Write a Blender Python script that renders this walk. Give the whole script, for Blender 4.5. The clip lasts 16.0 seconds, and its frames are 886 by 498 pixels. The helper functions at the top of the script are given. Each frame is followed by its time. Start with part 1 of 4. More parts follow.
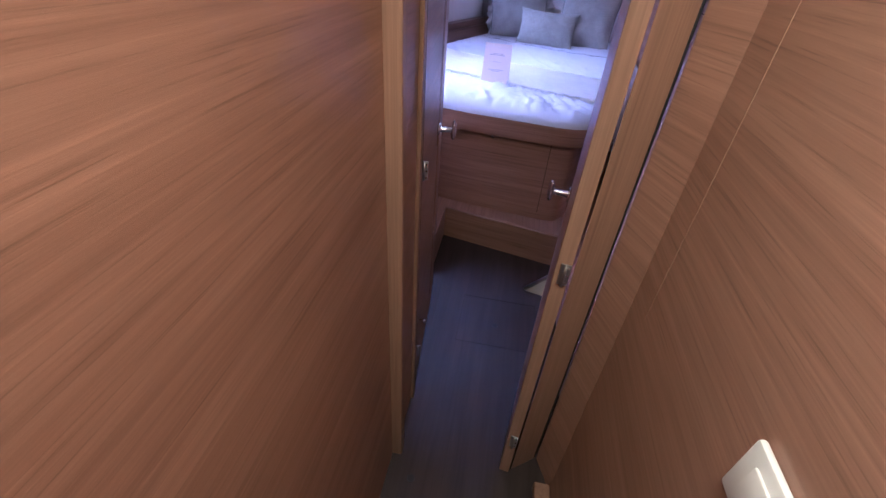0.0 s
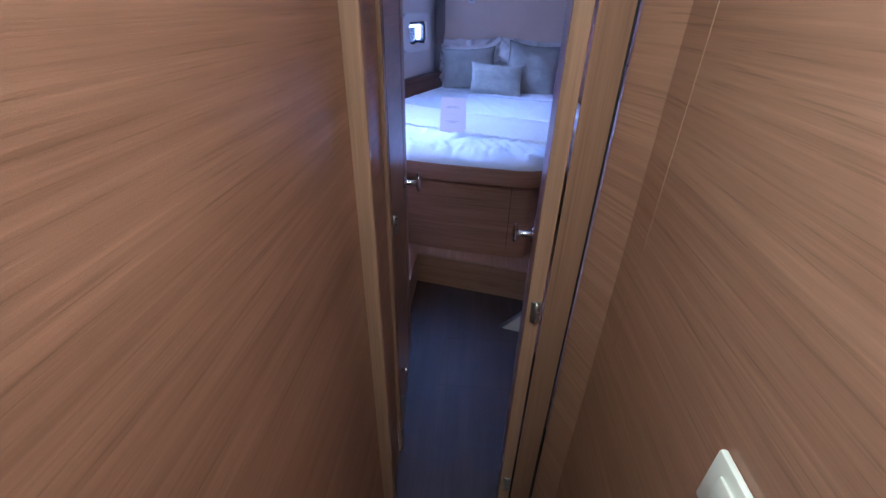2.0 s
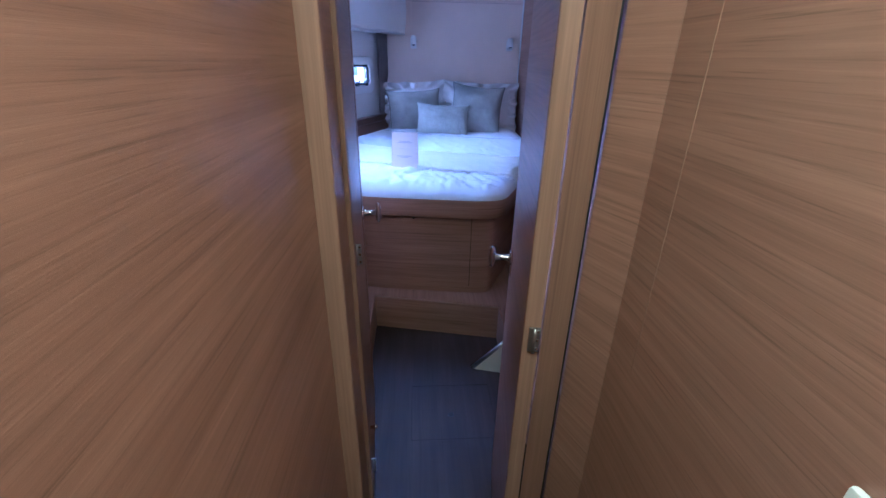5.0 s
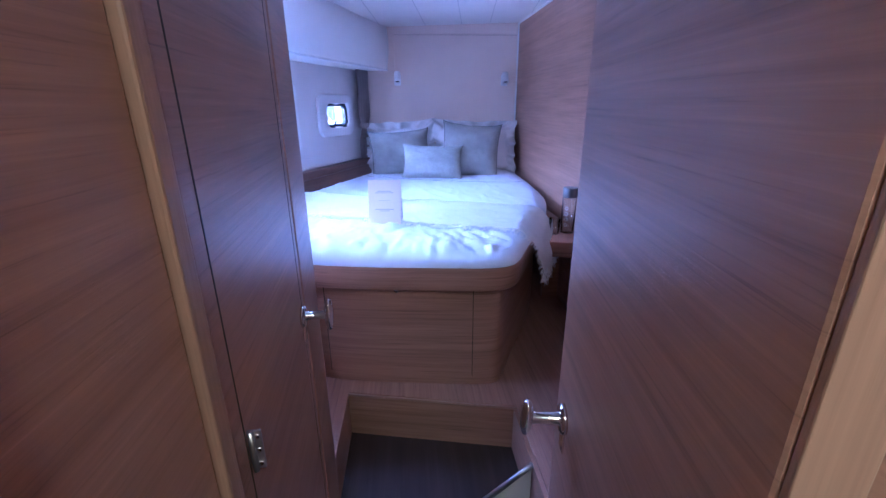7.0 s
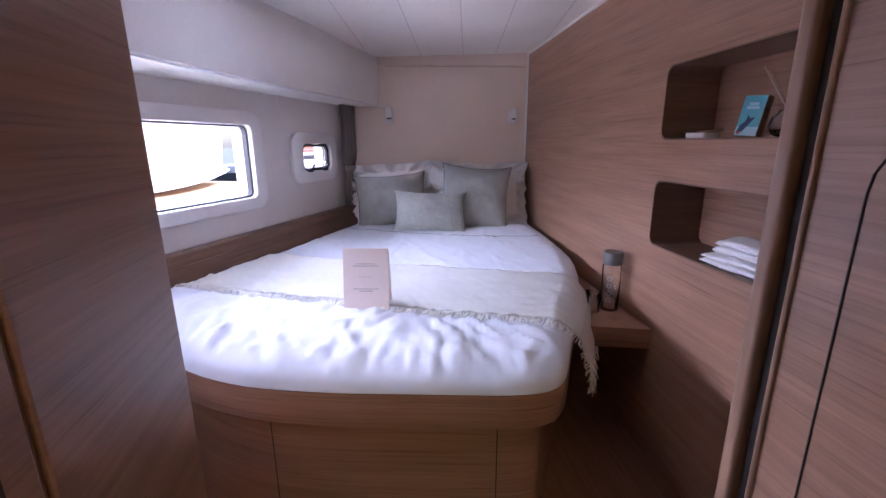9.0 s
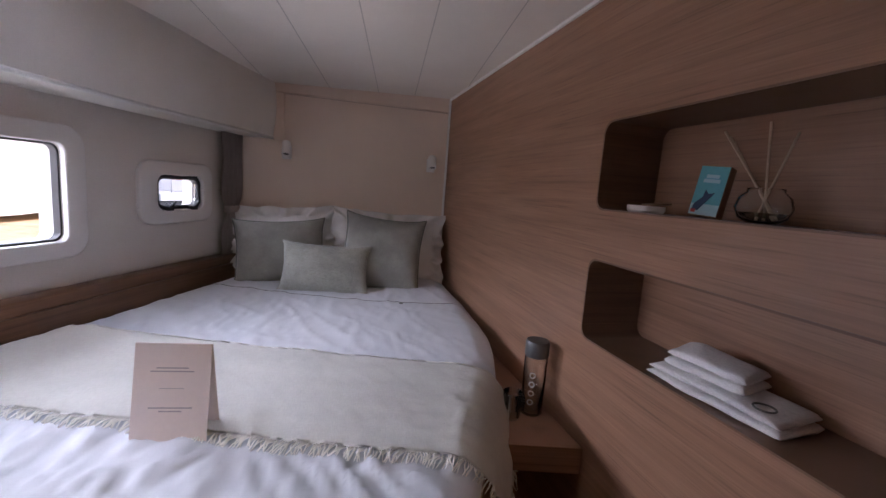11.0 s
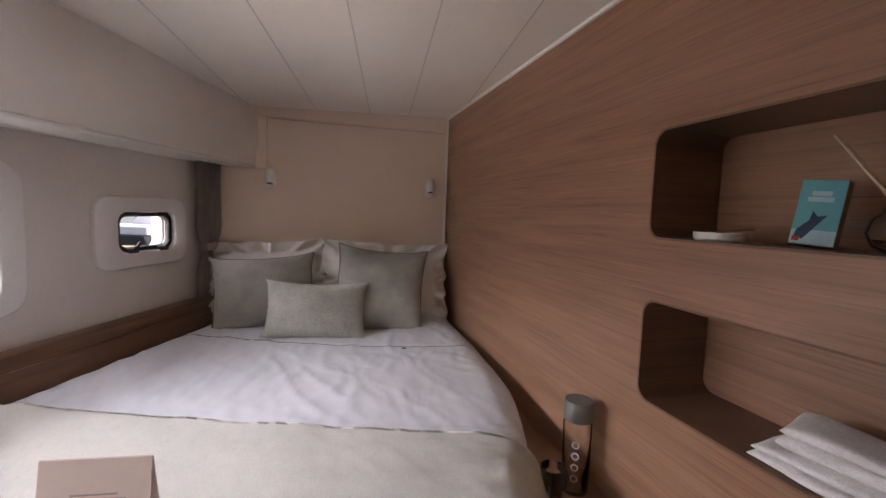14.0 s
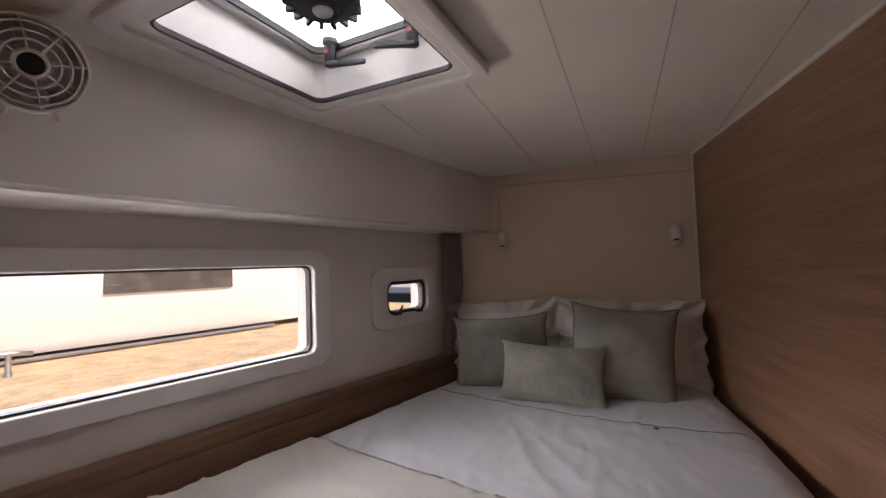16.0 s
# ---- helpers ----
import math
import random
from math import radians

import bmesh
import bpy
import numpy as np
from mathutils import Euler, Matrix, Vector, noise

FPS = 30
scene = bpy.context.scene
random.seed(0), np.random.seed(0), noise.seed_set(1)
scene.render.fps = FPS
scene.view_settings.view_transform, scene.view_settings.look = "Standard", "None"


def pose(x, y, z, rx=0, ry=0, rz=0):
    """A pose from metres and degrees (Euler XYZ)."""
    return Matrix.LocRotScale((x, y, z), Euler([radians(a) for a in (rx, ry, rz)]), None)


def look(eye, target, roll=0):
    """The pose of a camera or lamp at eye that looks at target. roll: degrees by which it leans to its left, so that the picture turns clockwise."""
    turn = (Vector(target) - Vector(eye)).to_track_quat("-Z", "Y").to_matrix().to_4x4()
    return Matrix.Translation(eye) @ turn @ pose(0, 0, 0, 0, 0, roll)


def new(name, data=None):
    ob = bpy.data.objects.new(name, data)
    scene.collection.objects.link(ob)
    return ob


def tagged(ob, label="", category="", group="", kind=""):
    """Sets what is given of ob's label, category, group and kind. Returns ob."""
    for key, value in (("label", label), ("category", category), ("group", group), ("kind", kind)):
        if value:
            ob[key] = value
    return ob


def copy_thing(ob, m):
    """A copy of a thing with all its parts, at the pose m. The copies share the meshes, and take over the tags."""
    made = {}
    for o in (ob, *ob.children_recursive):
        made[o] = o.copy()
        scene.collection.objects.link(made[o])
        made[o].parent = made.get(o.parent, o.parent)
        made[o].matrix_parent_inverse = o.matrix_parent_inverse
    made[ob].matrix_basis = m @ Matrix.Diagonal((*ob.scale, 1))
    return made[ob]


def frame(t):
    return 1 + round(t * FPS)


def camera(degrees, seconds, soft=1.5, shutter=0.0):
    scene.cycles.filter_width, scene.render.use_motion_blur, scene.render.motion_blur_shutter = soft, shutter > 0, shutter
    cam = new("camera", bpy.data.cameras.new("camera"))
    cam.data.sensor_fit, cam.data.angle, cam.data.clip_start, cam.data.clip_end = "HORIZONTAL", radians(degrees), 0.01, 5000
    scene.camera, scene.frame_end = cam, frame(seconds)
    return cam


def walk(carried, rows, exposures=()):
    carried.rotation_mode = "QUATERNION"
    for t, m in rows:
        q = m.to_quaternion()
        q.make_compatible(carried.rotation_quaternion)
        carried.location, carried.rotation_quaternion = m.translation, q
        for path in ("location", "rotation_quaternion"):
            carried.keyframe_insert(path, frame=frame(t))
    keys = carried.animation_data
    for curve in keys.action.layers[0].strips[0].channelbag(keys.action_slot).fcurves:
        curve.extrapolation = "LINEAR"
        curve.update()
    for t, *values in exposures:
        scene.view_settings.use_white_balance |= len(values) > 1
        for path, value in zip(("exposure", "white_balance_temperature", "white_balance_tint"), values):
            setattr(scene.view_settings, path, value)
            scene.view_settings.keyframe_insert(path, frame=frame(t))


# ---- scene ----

# ---------------------------------------------------------------- camera
cam = camera(93.0, 16.0)
PATH = [
    (0, (-0.884, -0.267, 1.468), (-1.110, 1.324, 0.279), 4.26),
    (0.5, (-0.884, -0.278, 1.493), (-0.991, 1.411, 0.428), 2.68),
    (1, (-0.893, -0.282, 1.503), (-1.022, 1.409, 0.442), 1.66),
    (1.5, (-0.887, -0.292, 1.508), (-1.016, 1.411, 0.467), 1.33),
    (2, (-0.884, -0.298, 1.510), (-1.002, 1.419, 0.490), 1.29),
    (2.5, (-0.891, -0.303, 1.517), (-1.001, 1.426, 0.517), 1.13),
    (3, (-0.896, -0.294, 1.519), (-1.005, 1.446, 0.540), 0.70),
    (3.5, (-0.897, -0.272, 1.522), (-0.984, 1.479, 0.561), 0.62),
    (6, (-0.973, 0.004, 1.330), (-0.769, 1.863, 0.622), 1.00),
    (6.5, (-0.939, 0.181, 1.334), (-0.760, 2.056, 0.663), 0.31),
    (7, (-0.903, 0.352, 1.339), (-0.755, 2.238, 0.690), -0.45),
    (7.5, (-0.906, 0.525, 1.345), (-0.757, 2.417, 0.715), -0.21),
    (8, (-0.919, 0.691, 1.346), (-0.755, 2.592, 0.747), -0.24),
    (8.2, (-0.915, 0.748, 1.339), (-0.748, 2.654, 0.758), -0.36),
    (10.3, (-0.812, 1.254, 1.388), (-0.528, 3.204, 1.049), 1.14),
    (10.5, (-0.791, 1.308, 1.394), (-0.445, 3.251, 1.071), 2.01),
    (11, (-0.716, 1.321, 1.374), (-0.192, 3.231, 1.098), 4.21),
    (11.5, (-0.691, 1.254, 1.374), (-0.036, 3.128, 1.127), 5.63),
    (12, (-0.704, 1.231, 1.372), (-0.021, 3.094, 1.128), 5.42),
    (12.5, (-0.699, 1.248, 1.378), (0.038, 3.094, 1.155), 4.84),
    (13, (-0.705, 1.379, 1.400), (0.052, 3.219, 1.191), 3.92),
    (13.5, (-0.714, 1.492, 1.402), (0.003, 3.349, 1.210), 2.88),
    (14, (-0.707, 1.571, 1.392), (-0.153, 3.485, 1.222), 2.04),
    (14.5, (-0.679, 1.639, 1.399), (-0.385, 3.614, 1.276), 0.82),
    (15, (-0.674, 1.662, 1.409), (-0.674, 3.662, 1.370), -0.41),
    (15.5, (-0.677, 1.641, 1.420), (-0.936, 3.623, 1.455), -1.39),
    (16, (-0.687, 1.623, 1.424), (-1.205, 3.553, 1.498), -1.98),
]
walk(cam, [(t, look(eye, target, roll)) for t, eye, target, roll in PATH],
     exposures=[(0.0, 1.3, 4450, 54), (0.7, 1.15, 4080, 44), (2.0, 1.08, 3970, 36), (3.5, 1.08, 3880, 30), (6.0, 1.42, 3790, 33), (6.7, 1.5, 3780, 38), (7.4, 1.85, 4100, 41), (8.2, 1.55, 4800, 40), (10.5, 0.55, 6050, 29), (11.0, 0.4, 6100, 28), (11.5, 0.75, 6400, 28), (12.5, 1.0, 6650, 27), (13.5, 0.9, 6950, 27), (14.5, 0.45, 6950, 26), (15.0, 0.15, 7000, 26), (16.0, -0.2, 7200, 26)])

# ---------------------------------------------------------------- world and lights
world = bpy.data.worlds.new("sky")
scene.world = world
world.use_nodes = True
SUN_EL, SUN_AZ = radians(42), radians(100)
_sky = world.node_tree.nodes.new("ShaderNodeTexSky")
_sky.sky_type, _sky.sun_disc, _sky.sun_elevation, _sky.sun_rotation = "NISHITA", False, SUN_EL, SUN_AZ
_bg = world.node_tree.nodes["Background"]
_bg.inputs["Strength"].default_value = 0.12
world.node_tree.links.new(_sky.outputs[0], _bg.inputs[0])


def lamp(name, kind, m, energy, colour=(1, 1, 1), size=(1, 1), angle=0.5):
    data = bpy.data.lights.new(name, kind)
    data.energy, data.color = energy, colour
    if kind == "AREA":
        data.shape, data.size, data.size_y = "RECTANGLE", size[0], size[1]
    else:
        data.angle = radians(angle)
    ob = new(name, data)
    ob.matrix_basis = m
    return ob


_to_sun = Vector((math.sin(SUN_AZ) * math.cos(SUN_EL), math.cos(SUN_AZ) * math.cos(SUN_EL), math.sin(SUN_EL)))
lamp("sun", "SUN", look(_to_sun * 20, (0, 0, 0)), 5.0, (1, 0.985, 0.97))
# daylight: area lamps for the sky and sunlit quay outside the hull windows
HULL = Matrix(((-0.383, 0.924, 0, -1.25), (-0.924, -0.383, 0, 4.0), (0, 0, 1, 0), (0, 0, 0, 1)))  # x along the hull side towards the door, y inwards
lamp("window_daylight", "AREA", look(HULL @ Vector((2.1, -1.30, 1.80)), HULL @ Vector((2.1, 0.5, 1.07))), 94, (0.84, 0.93, 1.0), (4.6, 0.55))
lamp("quay_daylight", "AREA", look(HULL @ Vector((2.1, -1.40, 0.48)), HULL @ Vector((2.1, 0.3, 1.40))), 38, (0.95, 0.94, 0.90), (4.6, 0.45))
# unseen warm fill lamp, added to brighten the passage walls
lamp("passage_fill", "AREA", look((-0.88, -0.26, 1.98), (-0.42, -0.20, 1.0)), 8.0, (1.0, 0.915, 0.33), (0.30, 0.60))

# ---------------------------------------------------------------- materials
def material(name, rough=0.5, metal=0.0):
    m = bpy.data.materials.new(name)
    m.use_nodes = True
    p = m.node_tree.nodes["Principled BSDF"]
    p.inputs["Roughness"].default_value, p.inputs["Metallic"].default_value = rough, metal
    return m, m.node_tree.nodes, m.node_tree.links, p


def noise_tex(nodes, links, scale, detail, size, rough=0.6, kind="position"):
    """Noise over world metres, stretched by the three numbers of size."""
    geo = nodes.new("ShaderNodeNewGeometry")
    mp = nodes.new("ShaderNodeMapping")
    mp.inputs["Scale"].default_value = size
    links.new(geo.outputs["Position"], mp.inputs["Vector"])
    n = nodes.new("ShaderNodeTexNoise")
    n.inputs["Scale"].default_value, n.inputs["Detail"].default_value, n.inputs["Roughness"].default_value = scale, detail, rough
    links.new(mp.outputs[0], n.inputs["Vector"])
    return n.outputs["Fac"]


def ramp(nodes, links, fac, stops):
    r = nodes.new("ShaderNodeValToRGB")
    while len(r.color_ramp.elements) < len(stops):
        r.color_ramp.elements.new(0.5)
    for e, (at, col) in zip(r.color_ramp.elements, stops):
        e.position, e.color = at, (*col, 1)
    links.new(fac, r.inputs[0])
    return r.outputs[0]


def mix(nodes, links, kind, fac, a, b):
    n = nodes.new("ShaderNodeMix")
    n.data_type, n.blend_type = "RGBA", kind
    n.inputs[0].default_value = fac
    for sock, val in ((n.inputs[6], a), (n.inputs[7], b)):
        if hasattr(val, "node"):
            links.new(val, sock)
        else:
            sock.default_value = (*val, 1)
    return n.outputs[2]


def bump(nodes, links, p, height, strength, dist):
    b = nodes.new("ShaderNodeBump")
    b.inputs["Strength"].default_value, b.inputs["Distance"].default_value = strength, dist
    links.new(height, b.inputs["Height"])
    links.new(b.outputs[0], p.inputs["Normal"])


def wood(name, dark, mid, light, along, rough=0.38, contrast=1.0):
    """Veneer; along: which world axes the grain runs in ('xy' lies level on upright faces)."""
    m, nodes, links, p = material(name, rough)
    fine = [235.0, 235.0, 235.0]
    broad = [22.0, 22.0, 22.0]
    for a in along:
        fine["xyz".index(a)] = 4.5
        broad["xyz".index(a)] = 1.6
    f1 = noise_tex(nodes, links, 1.0, 6, fine, 0.62)
    f2 = noise_tex(nodes, links, 1.0, 4, broad, 0.55)
    f3 = noise_tex(nodes, links, 1.0, 2, [v * 0.38 for v in fine], 0.5)
    c1 = ramp(nodes, links, f2, [(0.30, dark), (0.50, mid), (0.72, light)])
    k = 0.38 * contrast
    c2 = ramp(nodes, links, f1, [(0.30, (1 - k, 1 - k, 1 - k * 1.05)), (0.42, (0.94, 0.94, 0.93)), (0.55, (1.0, 1.0, 1.0)), (0.70, (1.15, 1.15, 1.14))])
    c3 = ramp(nodes, links, f3, [(0.30, (0.86, 0.85, 0.84)), (0.45, (0.99, 0.99, 0.99)), (0.7, (1.08, 1.08, 1.07))])
    col = mix(nodes, links, "MULTIPLY", 1.0, mix(nodes, links, "MULTIPLY", 1.0, c1, c2), c3)
    links.new(col, p.inputs["Base Color"])
    bump(nodes, links, p, f1, 0.25, 0.0015)
    return m


def plain(name, col, rough=0.5, metal=0.0, vary=0.06, grain=90.0, relief=0.1, depth=0.0006, sheen=0.0):
    """A plain surface with faint mottling at two sizes."""
    m, nodes, links, p = material(name, rough, metal)
    f1 = noise_tex(nodes, links, 1.0, 4, (grain, grain, grain))
    f2 = noise_tex(nodes, links, 1.0, 3, (3.0, 3.0, 3.0))
    lo, hi = 1 - vary, 1 + vary
    c1 = ramp(nodes, links, f1, [(0.3, (lo, lo, lo)), (0.7, (hi, hi, hi))])
    c2 = ramp(nodes, links, f2, [(0.3, (lo, lo, lo)), (0.7, (hi, hi, hi))])
    links.new(mix(nodes, links, "MULTIPLY", 1.0, mix(nodes, links, "MULTIPLY", 1.0, c1, c2), col), p.inputs["Base Color"])
    if relief:
        bump(nodes, links, p, f1, relief, depth)
    p.inputs["Sheen Weight"].default_value = sheen
    return m


def woven(name, col, size=900.0, vary=0.12, blotch=0.08, relief=0.5, depth=0.0008, rough=0.9):
    """Cloth with a visible weave of crossing threads."""
    m, nodes, links, p = material(name, rough)
    p.inputs["Sheen Weight"].default_value = 0.25
    a = noise_tex(nodes, links, 1.0, 2, (size, size * 0.12, size))
    b = noise_tex(nodes, links, 1.0, 2, (size * 0.12, size, size))
    c = noise_tex(nodes, links, 1.0, 3, (9.0, 9.0, 9.0))
    lo, hi = 1 - vary, 1 + vary
    ca = ramp(nodes, links, a, [(0.3, (lo, lo, lo)), (0.7, (hi, hi, hi))])
    cb = ramp(nodes, links, b, [(0.3, (lo, lo, lo)), (0.7, (hi, hi, hi))])
    cc = ramp(nodes, links, c, [(0.3, (1 - blotch,) * 3), (0.7, (1 + blotch,) * 3)])
    w = mix(nodes, links, "MULTIPLY", 1.0, ca, cb)
    links.new(mix(nodes, links, "MULTIPLY", 1.0, mix(nodes, links, "MULTIPLY", 1.0, w, cc), col), p.inputs["Base Color"])
    bump(nodes, links, p, w, relief, depth)
    return m


def glass(name, rough=0.0, tint=(1, 1, 1), ior=1.45):
    m, nodes, links, p = material(name, rough)
    p.inputs["Base Color"].default_value = (*tint, 1)
    p.inputs["Transmission Weight"].default_value, p.inputs["IOR"].default_value = 1.0, ior
    return m


OAK = wood("oak_veneer", (0.288, 0.154, 0.093), (0.335, 0.183, 0.112), (0.388, 0.217, 0.136), "xy", rough=0.36)
OAK_UP = wood("oak_lipping", (0.290, 0.168, 0.102), (0.318, 0.186, 0.113), (0.348, 0.206, 0.127), "z", contrast=0.35)
OAK_Y = wood("oak_veneer_lengthwise", (0.288, 0.154, 0.093), (0.335, 0.183, 0.112), (0.388, 0.217, 0.136), "y")
NICHE = wood("darker_brown_veneer", (0.165, 0.088, 0.052), (0.195, 0.106, 0.063), (0.23, 0.128, 0.077), "xy", contrast=0.7)
# near-black brown: shade of the locker groove put into its colour
GROOVE_SHADE = plain("groove_shade_brown", (0.022, 0.014, 0.010), 0.9)
SOLE = wood("grey_oak_floor", (0.029, 0.018, 0.016), (0.039, 0.025, 0.022), (0.052, 0.034, 0.030), "y", rough=0.48, contrast=0.7)
GAP = plain("dark_joint", (0.03, 0.024, 0.02), 0.8)
WHITE = plain("white_moulding", (0.80, 0.79, 0.77), 0.32, vary=0.015, relief=0.03)
PANEL = plain("off_white_ceiling_vinyl", (0.83, 0.79, 0.72), 0.55, vary=0.03, grain=260, relief=0.25)
SOFFIT_M = plain("white_padded_vinyl", (0.81, 0.785, 0.73), 0.5, vary=0.03, grain=240, relief=0.25)
HULLV = plain("pale_grey_vinyl", (0.73, 0.695, 0.65), 0.6, vary=0.04, grain=200, relief=0.35)
HEADV = plain("beige_leatherette", (0.76, 0.63, 0.525), 0.55, vary=0.04, grain=320, relief=0.35)
BLACK = plain("black_rubber", (0.018, 0.018, 0.02), 0.5)
DARKPL = plain("dark_grey_plastic", (0.028, 0.03, 0.034), 0.4)
CHROME = plain("polished_chrome", (0.78, 0.78, 0.80), 0.12, 1.0, vary=0.02, relief=0.0)
STEEL = plain("brushed_steel", (0.50, 0.50, 0.50), 0.35, 1.0, vary=0.08)
GLASS = glass("clear_glass")
THIN = glass("thin_clear_glass", 0.0, (0.97, 0.98, 0.97), 1.13)
for _node in THIN.node_tree.nodes:
    if _node.type == "BSDF_PRINCIPLED":
        _node.inputs["Coat Weight"].default_value, _node.inputs["Coat Roughness"].default_value = 0.8, 0.02
LINEN = woven("white_cotton", (0.645, 0.67, 0.72), 1400.0, 0.04, 0.03, 0.25)
SHAM = woven("white_pillow_cotton", (0.80, 0.78, 0.77), 1400.0, 0.04, 0.03, 0.25)
SAGE = woven("sage_grey_velvet", (0.305, 0.30, 0.268), 700.0, 0.14, 0.16, 0.6)
SAGE2 = woven("pale_sage_chenille", (0.36, 0.36, 0.315), 520.0, 0.24, 0.16, 0.9)
PIPING = woven("dark_green_piping", (0.13, 0.138, 0.128), 900.0)
THROW = woven("cream_gauze", (0.96, 0.945, 0.885), 420.0, 0.04, 0.03, 0.22, 0.0008)
TERRY = woven("white_terry", (0.80, 0.78, 0.77), 600.0, 0.10, 0.04, 0.8, 0.0015)
DRAPE = woven("taupe_curtain_cloth", (0.40, 0.35, 0.33), 900.0, 0.10, 0.06, 0.4)


# ---------------------------------------------------------------- mesh helpers
def part(name, bm, mat, parent=None, label="", smooth=False):
    """Link a bmesh as one mesh object, under a thing or part if one is given."""
    bmesh.ops.recalc_face_normals(bm, faces=bm.faces)
    me = bpy.data.meshes.new(name)
    bm.to_mesh(me)
    bm.free()
    me.materials.append(mat)
    if smooth:
        me.shade_smooth()
        if smooth == "angle":
            me.set_sharp_from_angle(angle=radians(38))
    ob = new(name, me)
    if parent is not None:
        ob.parent = parent
    if label:
        ob["label"] = label
    return ob


def thing(name, m, label, category, group="", kind=""):
    """An empty at the thing's base, for its parts."""
    ob = new(name)
    ob.empty_display_size = 0.05
    ob.matrix_basis = m
    return tagged(ob, label, category, group, kind)


def box(lo, hi, bevel=0.0, seg=2, bm=None):
    bm2 = bmesh.new()
    bmesh.ops.create_cube(bm2, size=1)
    for v in bm2.verts:
        v.co = Vector([lo[i] if v.co[i] < 0 else hi[i] for i in range(3)])
    if bevel:
        bmesh.ops.bevel(bm2, geom=bm2.edges[:], offset=bevel, segments=seg, profile=0.5, affect="EDGES")
    return joined(bm, bm2)


def joined(bm, other):
    if bm is None:
        return other
    me = bpy.data.meshes.new("tmp")
    other.to_mesh(me)
    other.free()
    bm.from_mesh(me)
    bpy.data.meshes.remove(me)
    return bm


def moved(bm, m):
    bmesh.ops.transform(bm, matrix=m, verts=bm.verts)
    return bm


def lathe(profile, steps=28, bm=None, m=None):
    """Turn (radius, height) pairs about z."""
    b = bmesh.new()
    rings = []
    for r, z in profile:
        rings.append([b.verts.new((r * math.cos(2 * math.pi * k / steps), r * math.sin(2 * math.pi * k / steps), z)) for k in range(steps)] if r > 1e-6 else [b.verts.new((0, 0, z))])
    for p, q in zip(rings, rings[1:]):
        for k in range(steps):
            n = (k + 1) % steps
            if len(p) == 1 and len(q) > 1:
                b.faces.new((p[0], q[k], q[n]))
            elif len(q) == 1 and len(p) > 1:
                b.faces.new((p[k], q[0], p[n]))
            elif len(p) > 1:
                b.faces.new((p[k], q[k], q[n], p[n]))
    if m is not None:
        moved(b, m)
    return joined(bm, b)


def tube(points, radius, steps=10, bm=None, closed=False):
    """A round bar along points."""
    b = bmesh.new()
    pts = [Vector(p) for p in points]
    rings = []
    n = len(pts)
    for i, p in enumerate(pts):
        if closed:
            d = (pts[(i + 1) % n] - pts[i - 1]).normalized()
        else:
            d = (pts[min(i + 1, n - 1)] - pts[max(i - 1, 0)]).normalized()
        up = Vector((0, 0, 1)) if abs(d.z) < 0.92 else Vector((1, 0, 0))
        s = d.cross(up).normalized()
        u = s.cross(d)
        r = radius[i] if isinstance(radius, (list, tuple)) else radius
        rings.append([b.verts.new(p + (s * math.cos(2 * math.pi * k / steps) + u * math.sin(2 * math.pi * k / steps)) * r) for k in range(steps)])
    pairs = list(zip(rings, rings[1:])) + ([(rings[-1], rings[0])] if closed else [])
    for a, c in pairs:
        for k in range(steps):
            b.faces.new((a[k], a[(k + 1) % steps], c[(k + 1) % steps], c[k]))
    if not closed:
        b.faces.new(rings[0])
        b.faces.new(rings[-1])
    return joined(bm, b)


def rounded(u0, u1, v0, v1, r, seg=6):
    """Corner-rounded rectangle as a list of 2D points, anticlockwise."""
    out = []
    for cu, cv, a0 in ((u1 - r, v1 - r, 0), (u0 + r, v1 - r, 90), (u0 + r, v0 + r, 180), (u1 - r, v0 + r, 270)):
        for k in range(seg + 1):
            a = radians(a0 + 90 * k / seg)
            out.append((cu + r * math.cos(a), cv + r * math.sin(a)))
    return out


def prism(poly, w0, w1, axes="xyz", bevel=0.0, bm=None):
    """Extrude a 2D polygon: axes names the world axis of its u, its v and of the extrusion."""
    b = bmesh.new()
    ids = ["xyz".index(a) for a in axes]

    def at(u, v, w):
        c = [0, 0, 0]
        c[ids[0]], c[ids[1]], c[ids[2]] = u, v, w
        return c
    f = b.faces.new([b.verts.new(at(u, v, w0)) for u, v in poly])
    g = bmesh.ops.extrude_face_region(b, geom=[f])
    d = Vector(at(0, 0, w1 - w0))
    for v in g["geom"]:
        if isinstance(v, bmesh.types.BMVert):
            v.co += d
    if bevel:
        bmesh.ops.recalc_face_normals(b, faces=b.faces)
        bmesh.ops.bevel(b, geom=[e for e in b.edges if len(e.link_faces) == 2 and e.calc_face_angle(0) > 0.6], offset=bevel, segments=2, profile=0.5, affect="EDGES")
    return joined(bm, b)


def sheet_with_holes(outer, holes, thick):
    """A slab in local (x, z), from y 0 to -thick, with rounded openings right through."""
    b = bmesh.new()
    edges = []
    for loop in [outer] + holes:
        vs = [b.verts.new((u, 0, v)) for u, v in loop]
        edges += [b.edges.new((vs[i], vs[(i + 1) % len(vs)])) for i in range(len(vs))]
    bmesh.ops.triangle_fill(b, use_beauty=True, use_dissolve=False, edges=edges)
    g = bmesh.ops.extrude_face_region(b, geom=b.faces[:])
    for v in g["geom"]:
        if isinstance(v, bmesh.types.BMVert):
            v.co.y -= thick
    return b


